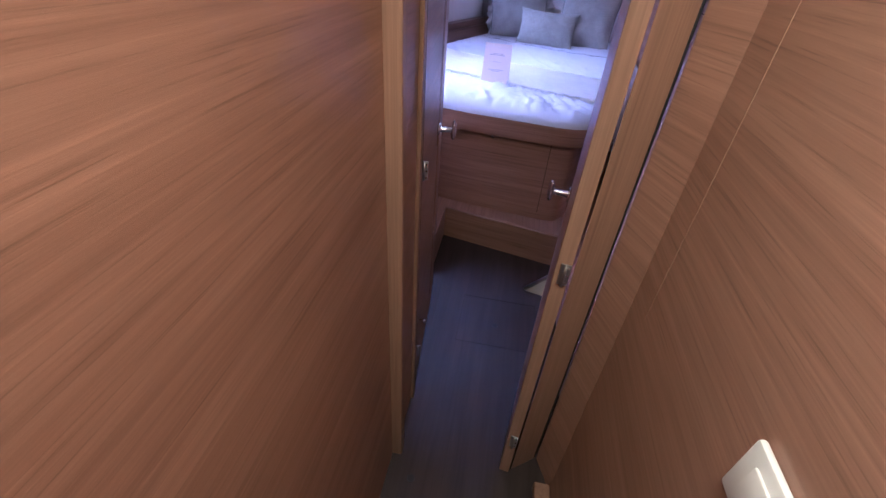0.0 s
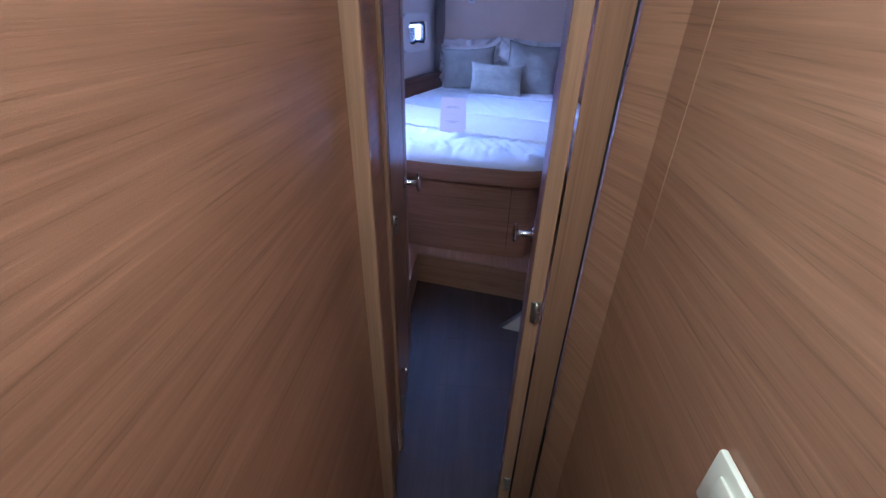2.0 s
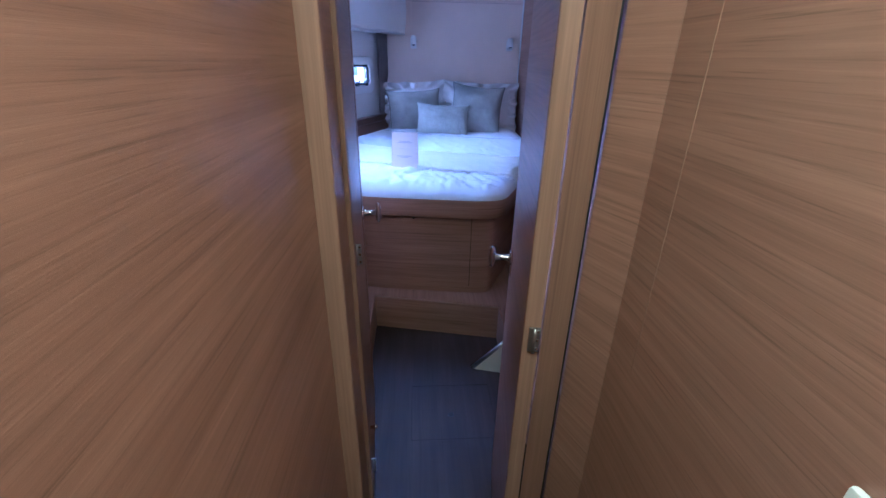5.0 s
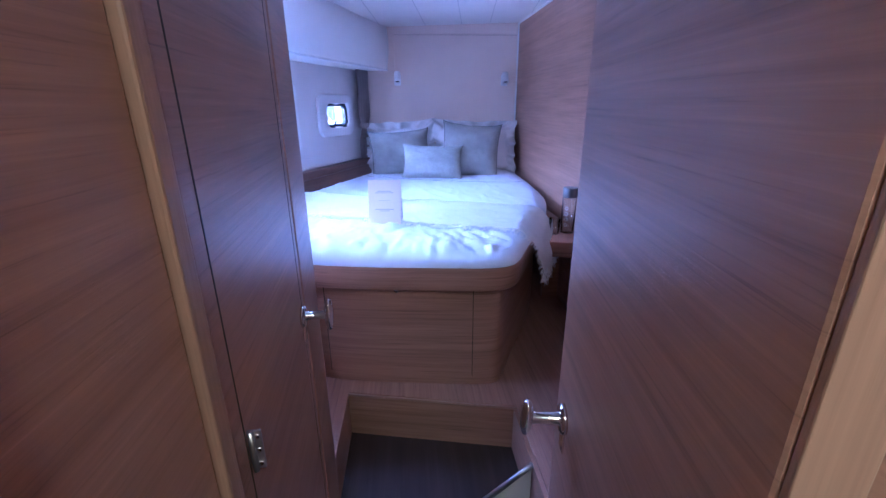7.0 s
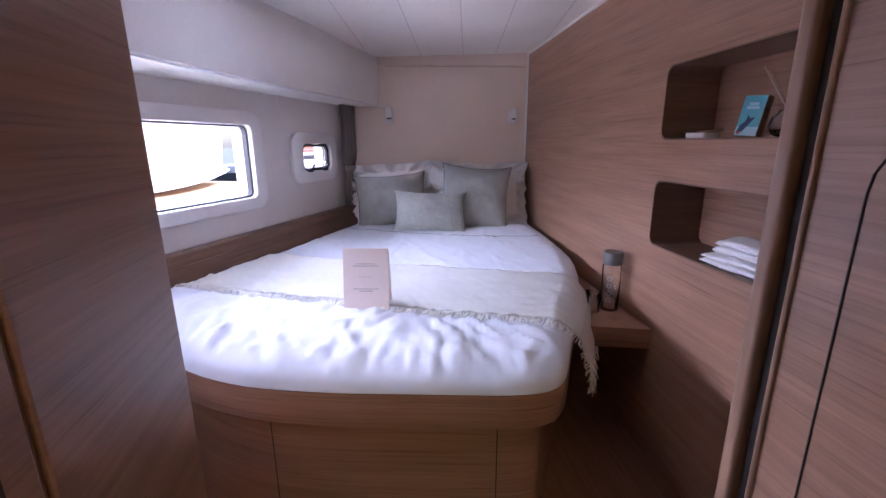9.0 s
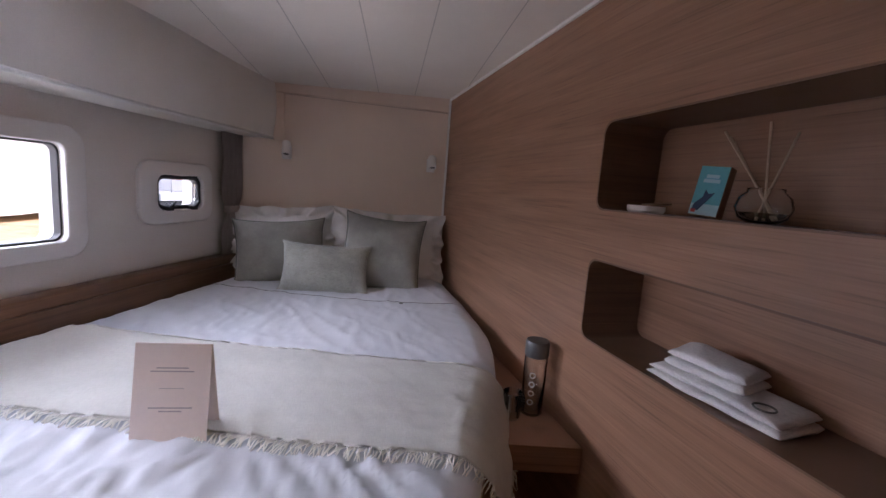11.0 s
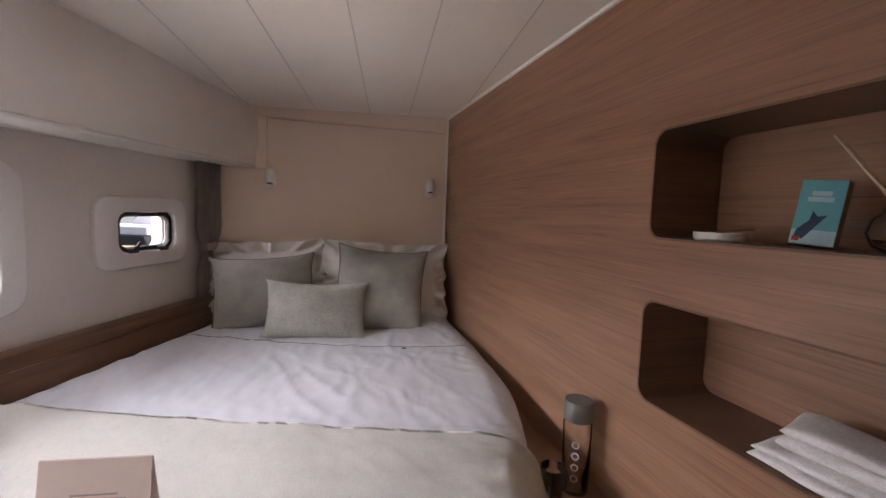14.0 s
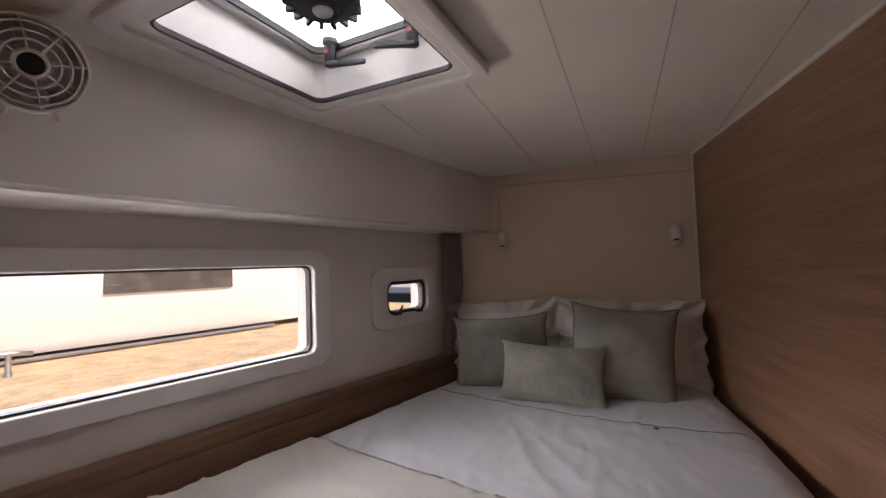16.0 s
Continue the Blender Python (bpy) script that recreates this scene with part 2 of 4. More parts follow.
def ring(outer, inner, y0, y1, bevel=0.0, bm=None):
    """A frame between two loops of equal length in local (x, z), from depth y0 to y1."""
    b = bmesh.new()
    n = len(outer)
    o0 = [b.verts.new((u, y0, v)) for u, v in outer]
    o1 = [b.verts.new((u, y1, v)) for u, v in outer]
    i0 = [b.verts.new((u, y0, v)) for u, v in inner]
    i1 = [b.verts.new((u, y1, v)) for u, v in inner]
    for k in range(n):
        j = (k + 1) % n
        b.faces.new((o0[k], o0[j], o1[j], o1[k]))
        b.faces.new((i0[k], i1[k], i1[j], i0[j]))
        b.faces.new((o1[k], o1[j], i1[j], i1[k]))
        b.faces.new((o0[k], i0[k], i0[j], o0[j]))
    if bevel:
        bmesh.ops.recalc_face_normals(b, faces=b.faces)
        bmesh.ops.bevel(b, geom=[e for e in b.edges if e.calc_face_angle(0) > 0.9], offset=bevel, segments=3, profile=0.5, affect="EDGES")
    return joined(bm, b)


def structure(name, bm, mat, label, category, smooth=False):
    return tagged(part(name, bm, mat, None, "", smooth), label, category, "", "structure")




def hull_x(y):
    """x of the hull lining at that y."""
    return -1.25 - 0.4145 * (4.0 - y)


def ceiling_z(x, y):
    return 1.944 + 0.034 * x - 0.003 * (4 - y)


# ---------------------------------------------------------------- structure: passage
structure("floor", prism([(-1.30, -1.2), (-0.25, -1.2), (-0.25, 1.70), (-0.506, 1.72), (-1.30, 1.89)], -0.05, 0.0), SOLE, "dark grey oak laminate cabin sole with fine plank grain", "floor")
structure("wall_passage_port", box((-1.17, -1.2, 0.0), (-1.113, 0.462, 2.08), 0.002), OAK, "oak veneer passage wall with level grain", "wall")
structure("trim_passage_port", box((-1.17, 0.464, 0.0), (-1.080, 0.500, 2.08), 0.005), OAK_UP, "pale solid oak lipping at a wall end", "trim")
structure("wall_reveal_port", box((-1.17, 0.502, 0.0), (-1.104, 0.690, 2.08), 0.001), OAK, "oak veneer reveal beside a door", "wall")
structure("trim_jamb_port", box((-1.17, 0.692, 0.0), (-1.094, 0.718, 2.08), 0.003), OAK_UP, "pale oak door jamb", "trim")
structure("wall_end_port", prism([(-1.21, 1.194), (-1.137, 1.194), (-1.168, 1.432), (-1.21, 1.435)], 0.0, 2.08, "xyz", 0.004), OAK, "oak veneer end post of the cabin partition", "wall")
structure("wall_partition_port", box((-2.45, 1.37, 0.0), (-1.212, 1.43, 2.08)), OAK, "oak veneer cabin partition", "wall")
structure("wall_passage_starboard", box((-0.572, -1.2, 0.0), (-0.49, 0.455, 2.08), 0.002), OAK, "oak veneer passage wall with level grain", "wall")
structure("trim_jamb_starboard", prism([(-0.571, 0.457), (-0.612, 0.556), (-0.49, 0.58), (-0.49, 0.457)], 0.0, 2.08, "xyz", 0.002), OAK, "oak veneer door jamb", "trim")
structure("trim_stop_starboard", prism([(-0.698, 0.497), (-0.621, 0.552), (-0.621, 0.62), (-0.650, 0.62)], 0.0, 2.08, "xyz", 0.002), OAK_UP, "pale oak lipping of the door frame", "trim")
structure("trim_seal_starboard", box((-0.620, 0.559, 0.0), (-0.6135, 0.584, 2.06), 0.002), BLACK, "black rubber door seal", "trim")
structure("trim_seam_starboard", box((-0.5728, 0.372, 0.9), (-0.5715, 0.3742, 2.05)), OAK_UP, "thin joint in the passage panelling", "trim")
structure("baseboard_starboard", box((-0.625, -1.2, 0.0), (-0.574, 0.452, 0.045), 0.004), OAK_UP, "pale oak skirting at the passage floor", "baseboard")
structure("ceiling_passage", box((-1.2, -0.25, 2.06), (-0.25, 1.44, 2.12)), PANEL, "off-white passage headlining", "ceiling")
structure("wall_saloon_aft", box((-1.2, -1.25, 0.0), (-0.45, -1.2, 2.9)), OAK, "oak veneer wall behind the companion steps", "wall")
structure("wall_saloon_port", box((-1.2, -1.2, 2.08), (-1.12, -0.2, 2.9)), OAK, "oak veneer wall beside the companion steps", "wall")
structure("wall_saloon_starboard", box((-0.52, -1.2, 2.08), (-0.45, -0.2, 2.9)), OAK, "oak veneer wall beside the companion steps", "wall")
structure("wall_saloon_front", box((-1.12, -0.24, 2.13), (-0.52, -0.2, 2.9)), PANEL, "off-white wall over the companion steps", "wall")
structure("ceiling_saloon", box((-1.2, -1.25, 2.9), (-0.45, -0.2, 2.95)), PANEL, "off-white headlining over the companion steps", "ceiling")
# made-up fitting round the passage fill lamp, never in view
_cl = thing("unseen_ceiling_fitting", pose(-0.82, -0.20, 2.058), "unseen flat white ceiling fitting added around the passage fill lamp", "ceiling light")
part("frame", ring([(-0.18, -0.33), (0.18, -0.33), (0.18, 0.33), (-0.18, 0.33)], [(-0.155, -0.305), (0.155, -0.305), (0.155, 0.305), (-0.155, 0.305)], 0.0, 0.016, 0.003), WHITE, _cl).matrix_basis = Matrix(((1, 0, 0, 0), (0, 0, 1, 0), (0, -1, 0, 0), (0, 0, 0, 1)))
for i, (y0, z1) in enumerate(((-0.26, 0.18), (-0.54, 0.36), (-0.82, 0.54))):
    structure("step_%d" % (i + 1), box((-1.110, -1.19, z1 - 0.18 + 0.001), (-0.627, y0, z1), 0.006), SOLE, "grey oak companion step", "step")

PLAT = 0.195
# cabin raised floor with the well in front of the bed
structure("platform", prism([(-0.505, 0.62), (-0.38, 0.62), (0.016, 1.40), (0.016, 4.0), (-1.25, 4.0), (-2.30, 1.45), (-1.187, 1.45), (-1.187, 1.862), (-0.505, 1.715)], 0.0, PLAT, "xyz", 0.003), OAK_Y, "oak veneer raised cabin floor round the entrance well", "floor")
structure("riser_well", prism([(-1.187, 1.8595), (-0.503, 1.7125), (-0.506, 1.697), (-1.190, 1.844)], 0.0005, PLAT - 0.002), OAK, "oak veneer riser of the raised cabin floor", "riser")
structure("riser_side", box((-0.5215, 0.63, 0.0005), (-0.5065, 1.697, PLAT - 0.002), 0.001), OAK, "oak veneer side of the raised cabin floor", "riser")
structure("trim_platform_edge", tube([(-1.187, 1.846, PLAT), (-0.85, 1.773, PLAT), (-0.507, 1.699, PLAT)], 0.0045, 8), OAK_UP, "rounded oak nosing on the platform edge", "trim", True)
structure("wall_locker", box((-0.39, 0.62, 0.0), (0.05, 1.406, 2.0)), OAK, "oak veneer locker front in the cabin", "wall")
structure("wall_door_return", box((-0.49, 0.56, 0.0), (-0.30, 0.619, 2.06)), OAK, "oak veneer return behind the cabin door", "wall")
structure("trim_locker", prism(rounded(-0.398, -0.371, 1.430, 1.458, 0.009, 4), PLAT, 1.93), OAK_UP, "rounded solid oak lipping at the end of a locker", "trim", "angle")
structure("trim_locker_groove", box((-0.382, 1.408, PLAT), (-0.3715, 1.4285, 1.93), 0.001), GROOVE_SHADE, "recessed strip beside the lipping, coloured dark for the groove's shade", "trim")
structure("trim_locker_bead", tube([(-0.391, 1.402, PLAT), (-0.391, 1.402, 1.1), (-0.391, 1.402, 1.93)], 0.0045, 8), OAK_UP, "thin pale oak bead beside the lipping", "trim", True)
structure("wall_locker_end", box((-0.3705, 1.410, 0.0), (0.05, 1.452, 2.0)), OAK, "oak veneer locker end", "wall")
SEAM = [(1.338, 0.20), (1.338, 1.290), (1.335, 1.312), (1.327, 1.327), (1.312, 1.333), (1.12, 1.336)]
structure("trim_locker_seam", tube([(-0.3905, y, z) for y, z in SEAM], 0.0015, 6), GAP, "dark rounded joint round a locker door", "trim")

# starboard cabin wall with two niches
RIGHT = Matrix(((0, -1, 0, 0), (1, 0, 0, 0), (0, 0, 1, 0), (0, 0, 0, 1)))  # x aft, y into the cabin
NICHES = [rounded(1.574, 2.350, 1.354, 1.588, 0.032), rounded(1.574, 2.350, 0.987, 1.214, 0.032)]
wall_niche = structure("wall_starboard", moved(sheet_with_holes([(1.454, 0.19), (4.06, 0.19), (4.06, 2.03), (1.454, 2.03)], NICHES, 0.018), RIGHT), OAK, "oak veneer cabin wall with two open niches", "wall")
# niche sides and edges are a darker brown than wall and back
for loop in NICHES:
    part("niche_sides", moved(ring([(u + (0.012 if u > 1.95 else -0.012), v + (0.012 if v > sum(p[1] for p in loop) / len(loop) else -0.012)) for u, v in loop], loop, -0.19, -0.0185), RIGHT), NICHE, wall_niche, "darker brown niche sides", "angle")
    part("niche_back", moved(box((1.53, -0.20, min(p[1] for p in loop) - 0.012), (2.38, -0.1905, max(p[1] for p in loop) + 0.012)), RIGHT), OAK, wall_niche)
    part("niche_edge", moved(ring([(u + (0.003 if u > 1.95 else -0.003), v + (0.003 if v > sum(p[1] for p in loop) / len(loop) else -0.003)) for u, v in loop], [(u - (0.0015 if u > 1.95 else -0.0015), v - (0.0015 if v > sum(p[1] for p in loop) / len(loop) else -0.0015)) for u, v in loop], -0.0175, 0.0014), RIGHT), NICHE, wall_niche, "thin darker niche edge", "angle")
structure("trim_head_corner", box((-0.012, 3.978, 0.75), (0.0, 3.992, 1.94), 0.003), WHITE, "thin white corner bead", "trim")
structure("trim_ceiling_starboard", moved(box((-0.008, 0, -0.006), (0.002, 2.53, 0.006), 0.002), Matrix.Translation((-0.004, 1.46, ceiling_z(0, 1.46) - 0.006)) @ Matrix.Rotation(math.atan(0.003), 4, "X")), WHITE, "thin white bead under the headlining", "trim")

# head wall
structure("wall_head", box((-1.44, 4.0, 0.19), (0.03, 4.05, 2.05)), HEADV, "beige leatherette head wall", "wall")
structure("trim_head_top", box((-1.05, 3.978, 1.860), (-0.014, 3.999, 1.946), 0.004), HEADV, "padded beige border along the head wall", "trim")
structure("trim_head_joint", box((-0.986, 3.996, 1.8555), (-0.014, 3.9995, 1.8575)), plain("tan_joint", (0.42, 0.33, 0.27), 0.8), "dark joint under the padded border", "trim")
structure("trim_head_side", box((-1.046, 3.977, 1.59), (-0.988, 3.999, 1.859), 0.004), HEADV, "padded beige border along the head wall", "trim")

# hull side with window and porthole
WIN_O, WIN_I = rounded(0.906, 2.62, 1.040, 1.502, 0.075), rounded(0.979, 2.54, 1.099, 1.438, 0.03)
PORT_O, PORT_I = rounded(0.223, 0.676, 1.130, 1.414, 0.068), rounded(0.290, 0.580, 1.193, 1.352, 0.040)
structure("wall_hull", moved(sheet_with_holes([(-0.02, -0.3), (5.6, -0.3), (5.6, 2.07), (-0.02, 2.07)], [WIN_I, PORT_I], 0.10), HULL), HULLV, "pale grey vinyl hull lining with a long window and a porthole", "wall")
window_1 = thing("window_1", Matrix.Identity(4), "long fixed hull window in a white moulded frame", "window", "", "structure")
part("window_frame", moved(ring(WIN_O, WIN_I, -0.002, 0.024, 0.006), HULL), WHITE, window_1, "white moulded frame", "angle")
part("gasket", moved(ring(rounded(0.977, 2.542, 1.097, 1.440, 0.032), rounded(0.986, 2.534, 1.106, 1.431, 0.026), -0.032, -0.004), HULL), BLACK, window_1, "black rubber gasket", "angle")
pane = part("pane", moved(prism(rounded(0.981, 2.538, 1.101, 1.436, 0.03), -0.036, -0.030, "xzy"), HULL), GLASS, window_1, "clear glass pane")
pane.visible_shadow = False
window_2 = thing("window_2", Matrix.Identity(4), "small opening porthole in a white moulded frame", "porthole", "", "structure")
part("window_frame", moved(ring(PORT_O, PORT_I, -0.002, 0.022, 0.006), HULL), WHITE, window_2, "white moulded frame", "angle")
part("sash", moved(ring(rounded(0.292, 0.578, 1.195, 1.350, 0.040), rounded(0.312, 0.558, 1.211, 1.334, 0.030), -0.03, 0.006, 0.003), HULL), BLACK, window_2, "black porthole sash", "angle")
pane = part("pane", moved(prism(rounded(0.312, 0.558, 1.211, 1.334, 0.030), -0.018, -0.012, "xzy"), HULL), GLASS, window_2, "clear glass pane")
pane.visible_shadow = False
for u in (0.357, 0.513):
    part("latch", moved(box((u - 0.026, 0.0, 1.186), (u + 0.026, 0.022, 1.208), 0.004), HULL), BLACK, window_2, "black latch", "angle")
    part("hinge", moved(box((u - 0.03, 0.0, 1.338), (u + 0.03, 0.018, 1.362), 0.004), HULL), BLACK, window_2, "black hinge", "angle")
for u in (0.357, 0.513):
    part("latch_lever", moved(tube([(u, 0.018, 1.200), (u - 0.01, 0.03, 1.218), (u - 0.022, 0.03, 1.232)], 0.006, 8), HULL), BLACK, window_2, "black lever", True)

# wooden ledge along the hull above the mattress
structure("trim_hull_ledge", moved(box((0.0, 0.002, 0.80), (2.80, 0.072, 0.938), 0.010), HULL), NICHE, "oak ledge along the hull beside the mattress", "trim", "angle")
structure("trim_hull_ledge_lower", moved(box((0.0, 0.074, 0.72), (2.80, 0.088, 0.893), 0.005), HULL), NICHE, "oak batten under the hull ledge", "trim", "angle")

# soffit along the hull side under the deck
SOF = [(-1.04, -1.04, 4.0), (-1.175, -1.20, 3.6), (-1.28, -1.365, 3.2), (-1.44, -1.52, 2.75), (-1.55, -1.645, 2.3), (-1.63, -1.74, 1.9), (-1.70, -1.80, 1.5), (-1.72, -1.82, 1.40)]
b = bmesh.new()
rows_ = []
for xt, xl, y in SOF:
    zt = ceiling_z(xt, y) + 0.03
    face = []
    for k in range(7):
        f = k / 6
        bow = 0.018 * math.sin(math.pi * f)
        face.append((xt + (xl - xt) * f + bow, y, zt + (1.607 - zt) * f))
    face += [(xl - 0.004, y, 1.599), (xl - 0.03, y, 1.597), (hull_x(y) + 0.0, y, 1.597), (hull_x(y) + 0.0, y, zt)]
    rows_.append([b.verts.new(p) for p in face])
for p, q in zip(rows_, rows_[1:]):
    for k in range(len(p)):
        j = (k + 1) % len(p)
        b.faces.new((p[k], p[j], q[j], q[k]))
b.faces.new(rows_[0])
b.faces.new(rows_[-1])
structure("soffit_hull", b, SOFFIT_M, "white padded soffit under the side deck", "soffit", "angle")
structure("trim_soffit", tube([(xl - 0.002, y, 1.601) for xt, xl, y in SOF], 0.008, 8), WHITE, "white bead along the lower soffit edge", "trim", True)

# headlining of planks with an opening for the hatch
HATCH_AT = (-1.155, 2.407)
HATCH = Matrix.Translation((*HATCH_AT, ceiling_z(*HATCH_AT))) @ Matrix.Rotation(radians(-11.5), 4, "Z")
hatch_hole = [tuple((HATCH @ Vector((u, v, 0)))[:2]) for u, v in rounded(-0.222, 0.222, -0.238, 0.238, 0.03, 4)]


def headlining(thick):
    b = sheet_with_holes([(-1.80, 1.405), (0.03, 1.405), (0.03, 4.02), (-1.80, 4.02)], [hatch_hole], thick)
    for v in b.verts:
        x, w, y = v.co
        v.co = (x, y, ceiling_z(x, y) - w)
    return b


b = headlining(0.012)
structure("ceiling", b, PANEL, "off-white planked headlining with fine joints", "ceiling")
b = headlining(0.02)
structure("ceiling_backing", moved(b, Matrix.Translation((0, 0, 0.0125))), GAP, "dark backing seen in the headlining joints", "ceiling")
b = bmesh.new()
for xa, xb, y0, y1 in ((-1.19, -1.08, 2.76, 3.975), (-0.945, -0.74, 2.70, 3.975), (-0.70, -0.455, 1.42, 3.975), (-0.455, -0.235, 1.42, 3.975), (-0.205, 0.05, 1.42, 3.62)):
    def joint(y, side, down):
        x = xa + (xb - xa) * (y - 2.4) / 1.6
        return (x + side, y, ceiling_z(x, y) - down)
    vs = [b.verts.new(joint(y, sd, dn)) for y in (y0, y1) for sd, dn in ((-0.0022, -0.004), (0.0022, -0.004), (0.0016, 0.0009), (-0.0016, 0.0009))]
    for k in range(4):
        b.faces.new((vs[k], vs[(k + 1) % 4], vs[4 + (k + 1) % 4], vs[4 + k]))
structure("ceiling_joints", b, plain("grey_joint", (0.55, 0.53, 0.49), 0.8), "fine grey joints between the headlining planks", "ceiling")
# unseen deck, carried past the cabin to stop sun leaks
structure("deck", sheet_with_holes([(-2.7, -0.19), (0.4, -0.19), (0.4, 4.4), (-2.7, 4.4)], [hatch_hole], 0.05), WHITE, "unseen white deck over the cabin, extended to block sun leaks", "deck")
d_ = bpy.data.objects["deck"]
d_.matrix_basis = Matrix(((1, 0, 0, 0), (0, 0, 1, 0), (0, -1, 0, 2.125), (0, 0, 0, 1)))

# unseen outer shells, added to keep the sun from leaking in
structure("sun_block_starboard", box((0.28, -1.3, -0.3), (0.36, 4.4, 2.12)), WHITE, "unseen white side shell, added to block sun leaks", "hull")
structure("sun_block_aft", box((-1.50, 4.10, -0.3), (0.36, 4.18, 2.12)), WHITE, "unseen white end shell, added to block sun leaks", "hull")
structure("sun_block_forward", box((-2.7, -1.34, -0.3), (0.36, -1.26, 2.95)), WHITE, "unseen white end shell, added to block sun leaks", "hull")

# deck hatch
hatch = thing("deck_hatch", HATCH, "square deck hatch with smoked edge, two latches and a white liner", "hatch", "", "structure")


def flat(bm):
    """From local (x, z) drawing to a level one, y turned downwards."""
    return moved(bm, Matrix(((1, 0, 0, 0), (0, 0, 1, 0), (0, -1, 0, 0), (0, 0, 0, 1))))


part("hatch_surround", flat(ring(rounded(-0.284, 0.284, -0.299, 0.299, 0.04), rounded(-0.246, 0.246, -0.262, 0.262, 0.03), 0.0, 0.022, 0.006)), WHITE, hatch, "off-white moulded surround", "angle")
part("inner_surround", flat(ring(rounded(-0.248, 0.248, -0.264, 0.264, 0.03), rounded(-0.216, 0.216, -0.232, 0.232, 0.03), -0.01, 0.012, 0.004)), WHITE, hatch, "", "angle")
part("hatch_liner", flat(ring(rounded(-0.2195, 0.2195, -0.2355, 0.2355, 0.03), rounded(-0.214, 0.214, -0.230, 0.230, 0.03), -0.13, 0.004)), WHITE, hatch, "white liner", "angle")
part("gasket", flat(ring(rounded(-0.217, 0.217, -0.233, 0.233, 0.03), rounded(-0.2115, 0.2115, -0.2275, 0.2275, 0.03), -0.004, 0.008)), BLACK, hatch, "black seal", "angle")
part("hatch_frame", flat(ring(rounded(-0.2135, 0.2135, -0.2295, 0.2295, 0.03), rounded(-0.188, 0.188, -0.204, 0.204, 0.03), -0.135, -0.105, 0.004)), STEEL, hatch, "grey aluminium frame", "angle")
part("frame_seal", flat(ring(rounded(-0.189, 0.189, -0.205, 0.205, 0.03), rounded(-0.182, 0.182, -0.198, 0.198, 0.03), -0.13, -0.112)), BLACK, hatch, "black seal", "angle")
pane = part("pane", flat(prism(rounded(-0.205, 0.205, -0.221, 0.221, 0.03), -0.150, -0.138, "xzy")), GLASS, hatch, "clear acrylic pane")
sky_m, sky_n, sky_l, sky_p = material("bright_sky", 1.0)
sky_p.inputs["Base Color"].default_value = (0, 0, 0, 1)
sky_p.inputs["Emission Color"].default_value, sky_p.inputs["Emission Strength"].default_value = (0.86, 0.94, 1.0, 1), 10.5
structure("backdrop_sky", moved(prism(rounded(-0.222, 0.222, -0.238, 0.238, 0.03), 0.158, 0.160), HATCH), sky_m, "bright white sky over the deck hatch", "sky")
SLATE = plain("slate_plastic", (0.034, 0.040, 0.048), 0.5)
for u, v, turn in ((-0.126, 0.180, 198), (0.115, 0.200, 26)):
    at = Matrix.Translation((u, v, 0.0))
    lv = part("latch", lathe([(0.0, 0.070), (0.013, 0.070), (0.015, 0.074), (0.015, 0.112), (0.021, 0.118), (0.021, 0.130), (0.0, 0.130)], 20, None, at), SLATE, hatch, "slate grey latch", "angle")
    part("latch_lever", moved(prism([(-0.012, -0.010), (0.006, -0.013), (0.016, 0.0), (0.006, 0.013), (-0.012, 0.010), (-0.092, 0.006), (-0.098, 0.0), (-0.092, -0.006)], 0.058, 0.070, "xyz", 0.002), at @ Matrix.Rotation(radians(turn), 4, "Z")), SLATE, lv, "flat grey lever", "angle")
    part("latch_mark", moved(box((-0.006, -0.0165, 0.088), (0.006, -0.0145, 0.098), 0.001), at), plain("red_dot", (0.45, 0.05, 0.05), 0.5), lv, "small red mark")
VENT = Matrix.Translation((-0.005, 0.02, 0))
vent = part("vent", lathe([(0.0, 0.086), (0.030, 0.086), (0.036, 0.094), (0.062, 0.094), (0.078, 0.104), (0.082, 0.118), (0.080, 0.136), (0.0, 0.136)], 40, None, VENT), BLACK, hatch, "round black ventilator in the pane", "angle")
part("vent_button", lathe([(0.0, 0.080), (0.020, 0.081), (0.023, 0.087), (0.0, 0.087)], 24, None, VENT), STEEL, vent, "grey centre cap", True)
for k in range(16):
    part("vent_rib", moved(box((0.060, -0.005, 0.090), (0.084, 0.005, 0.112), 0.002), VENT @ Matrix.Rotation(2 * math.pi * k / 16, 4, "Z")), BLACK, vent)


# ---------------------------------------------------------------- doors
def lever(parent, m, flip=1):
    """A chrome door handle: rose, neck and oval grip; local y points out of the door."""
    rose = part("rose", moved(lathe([(0.0, 0.0), (0.022, 0.0), (0.022, 0.005), (0.018, 0.008), (0.0, 0.008)], 24), m @ Matrix.Rotation(radians(-90), 4, "X")), CHROME, parent, "chrome rose", True)
    part("neck", moved(lathe([(0.011, 0.006), (0.009, 0.014), (0.0085, 0.040), (0.010, 0.050)], 18), m @ Matrix.Rotation(radians(-90), 4, "X")), CHROME, rose, "", True)
    b = lathe([(0.0, -0.034), (0.010, -0.031), (0.016, -0.018), (0.018, 0.0), (0.016, 0.018), (0.010, 0.031), (0.0, 0.034)], 18)
    moved(b, m @ Matrix.Translation((0, 0.055, 0)) @ Matrix.Rotation(radians(12 * flip), 4, "Y") @ Matrix.Diagonal((0.75, 0.55, 1, 1)))
    part("grip", b, CHROME, rose, "", True)
    return rose


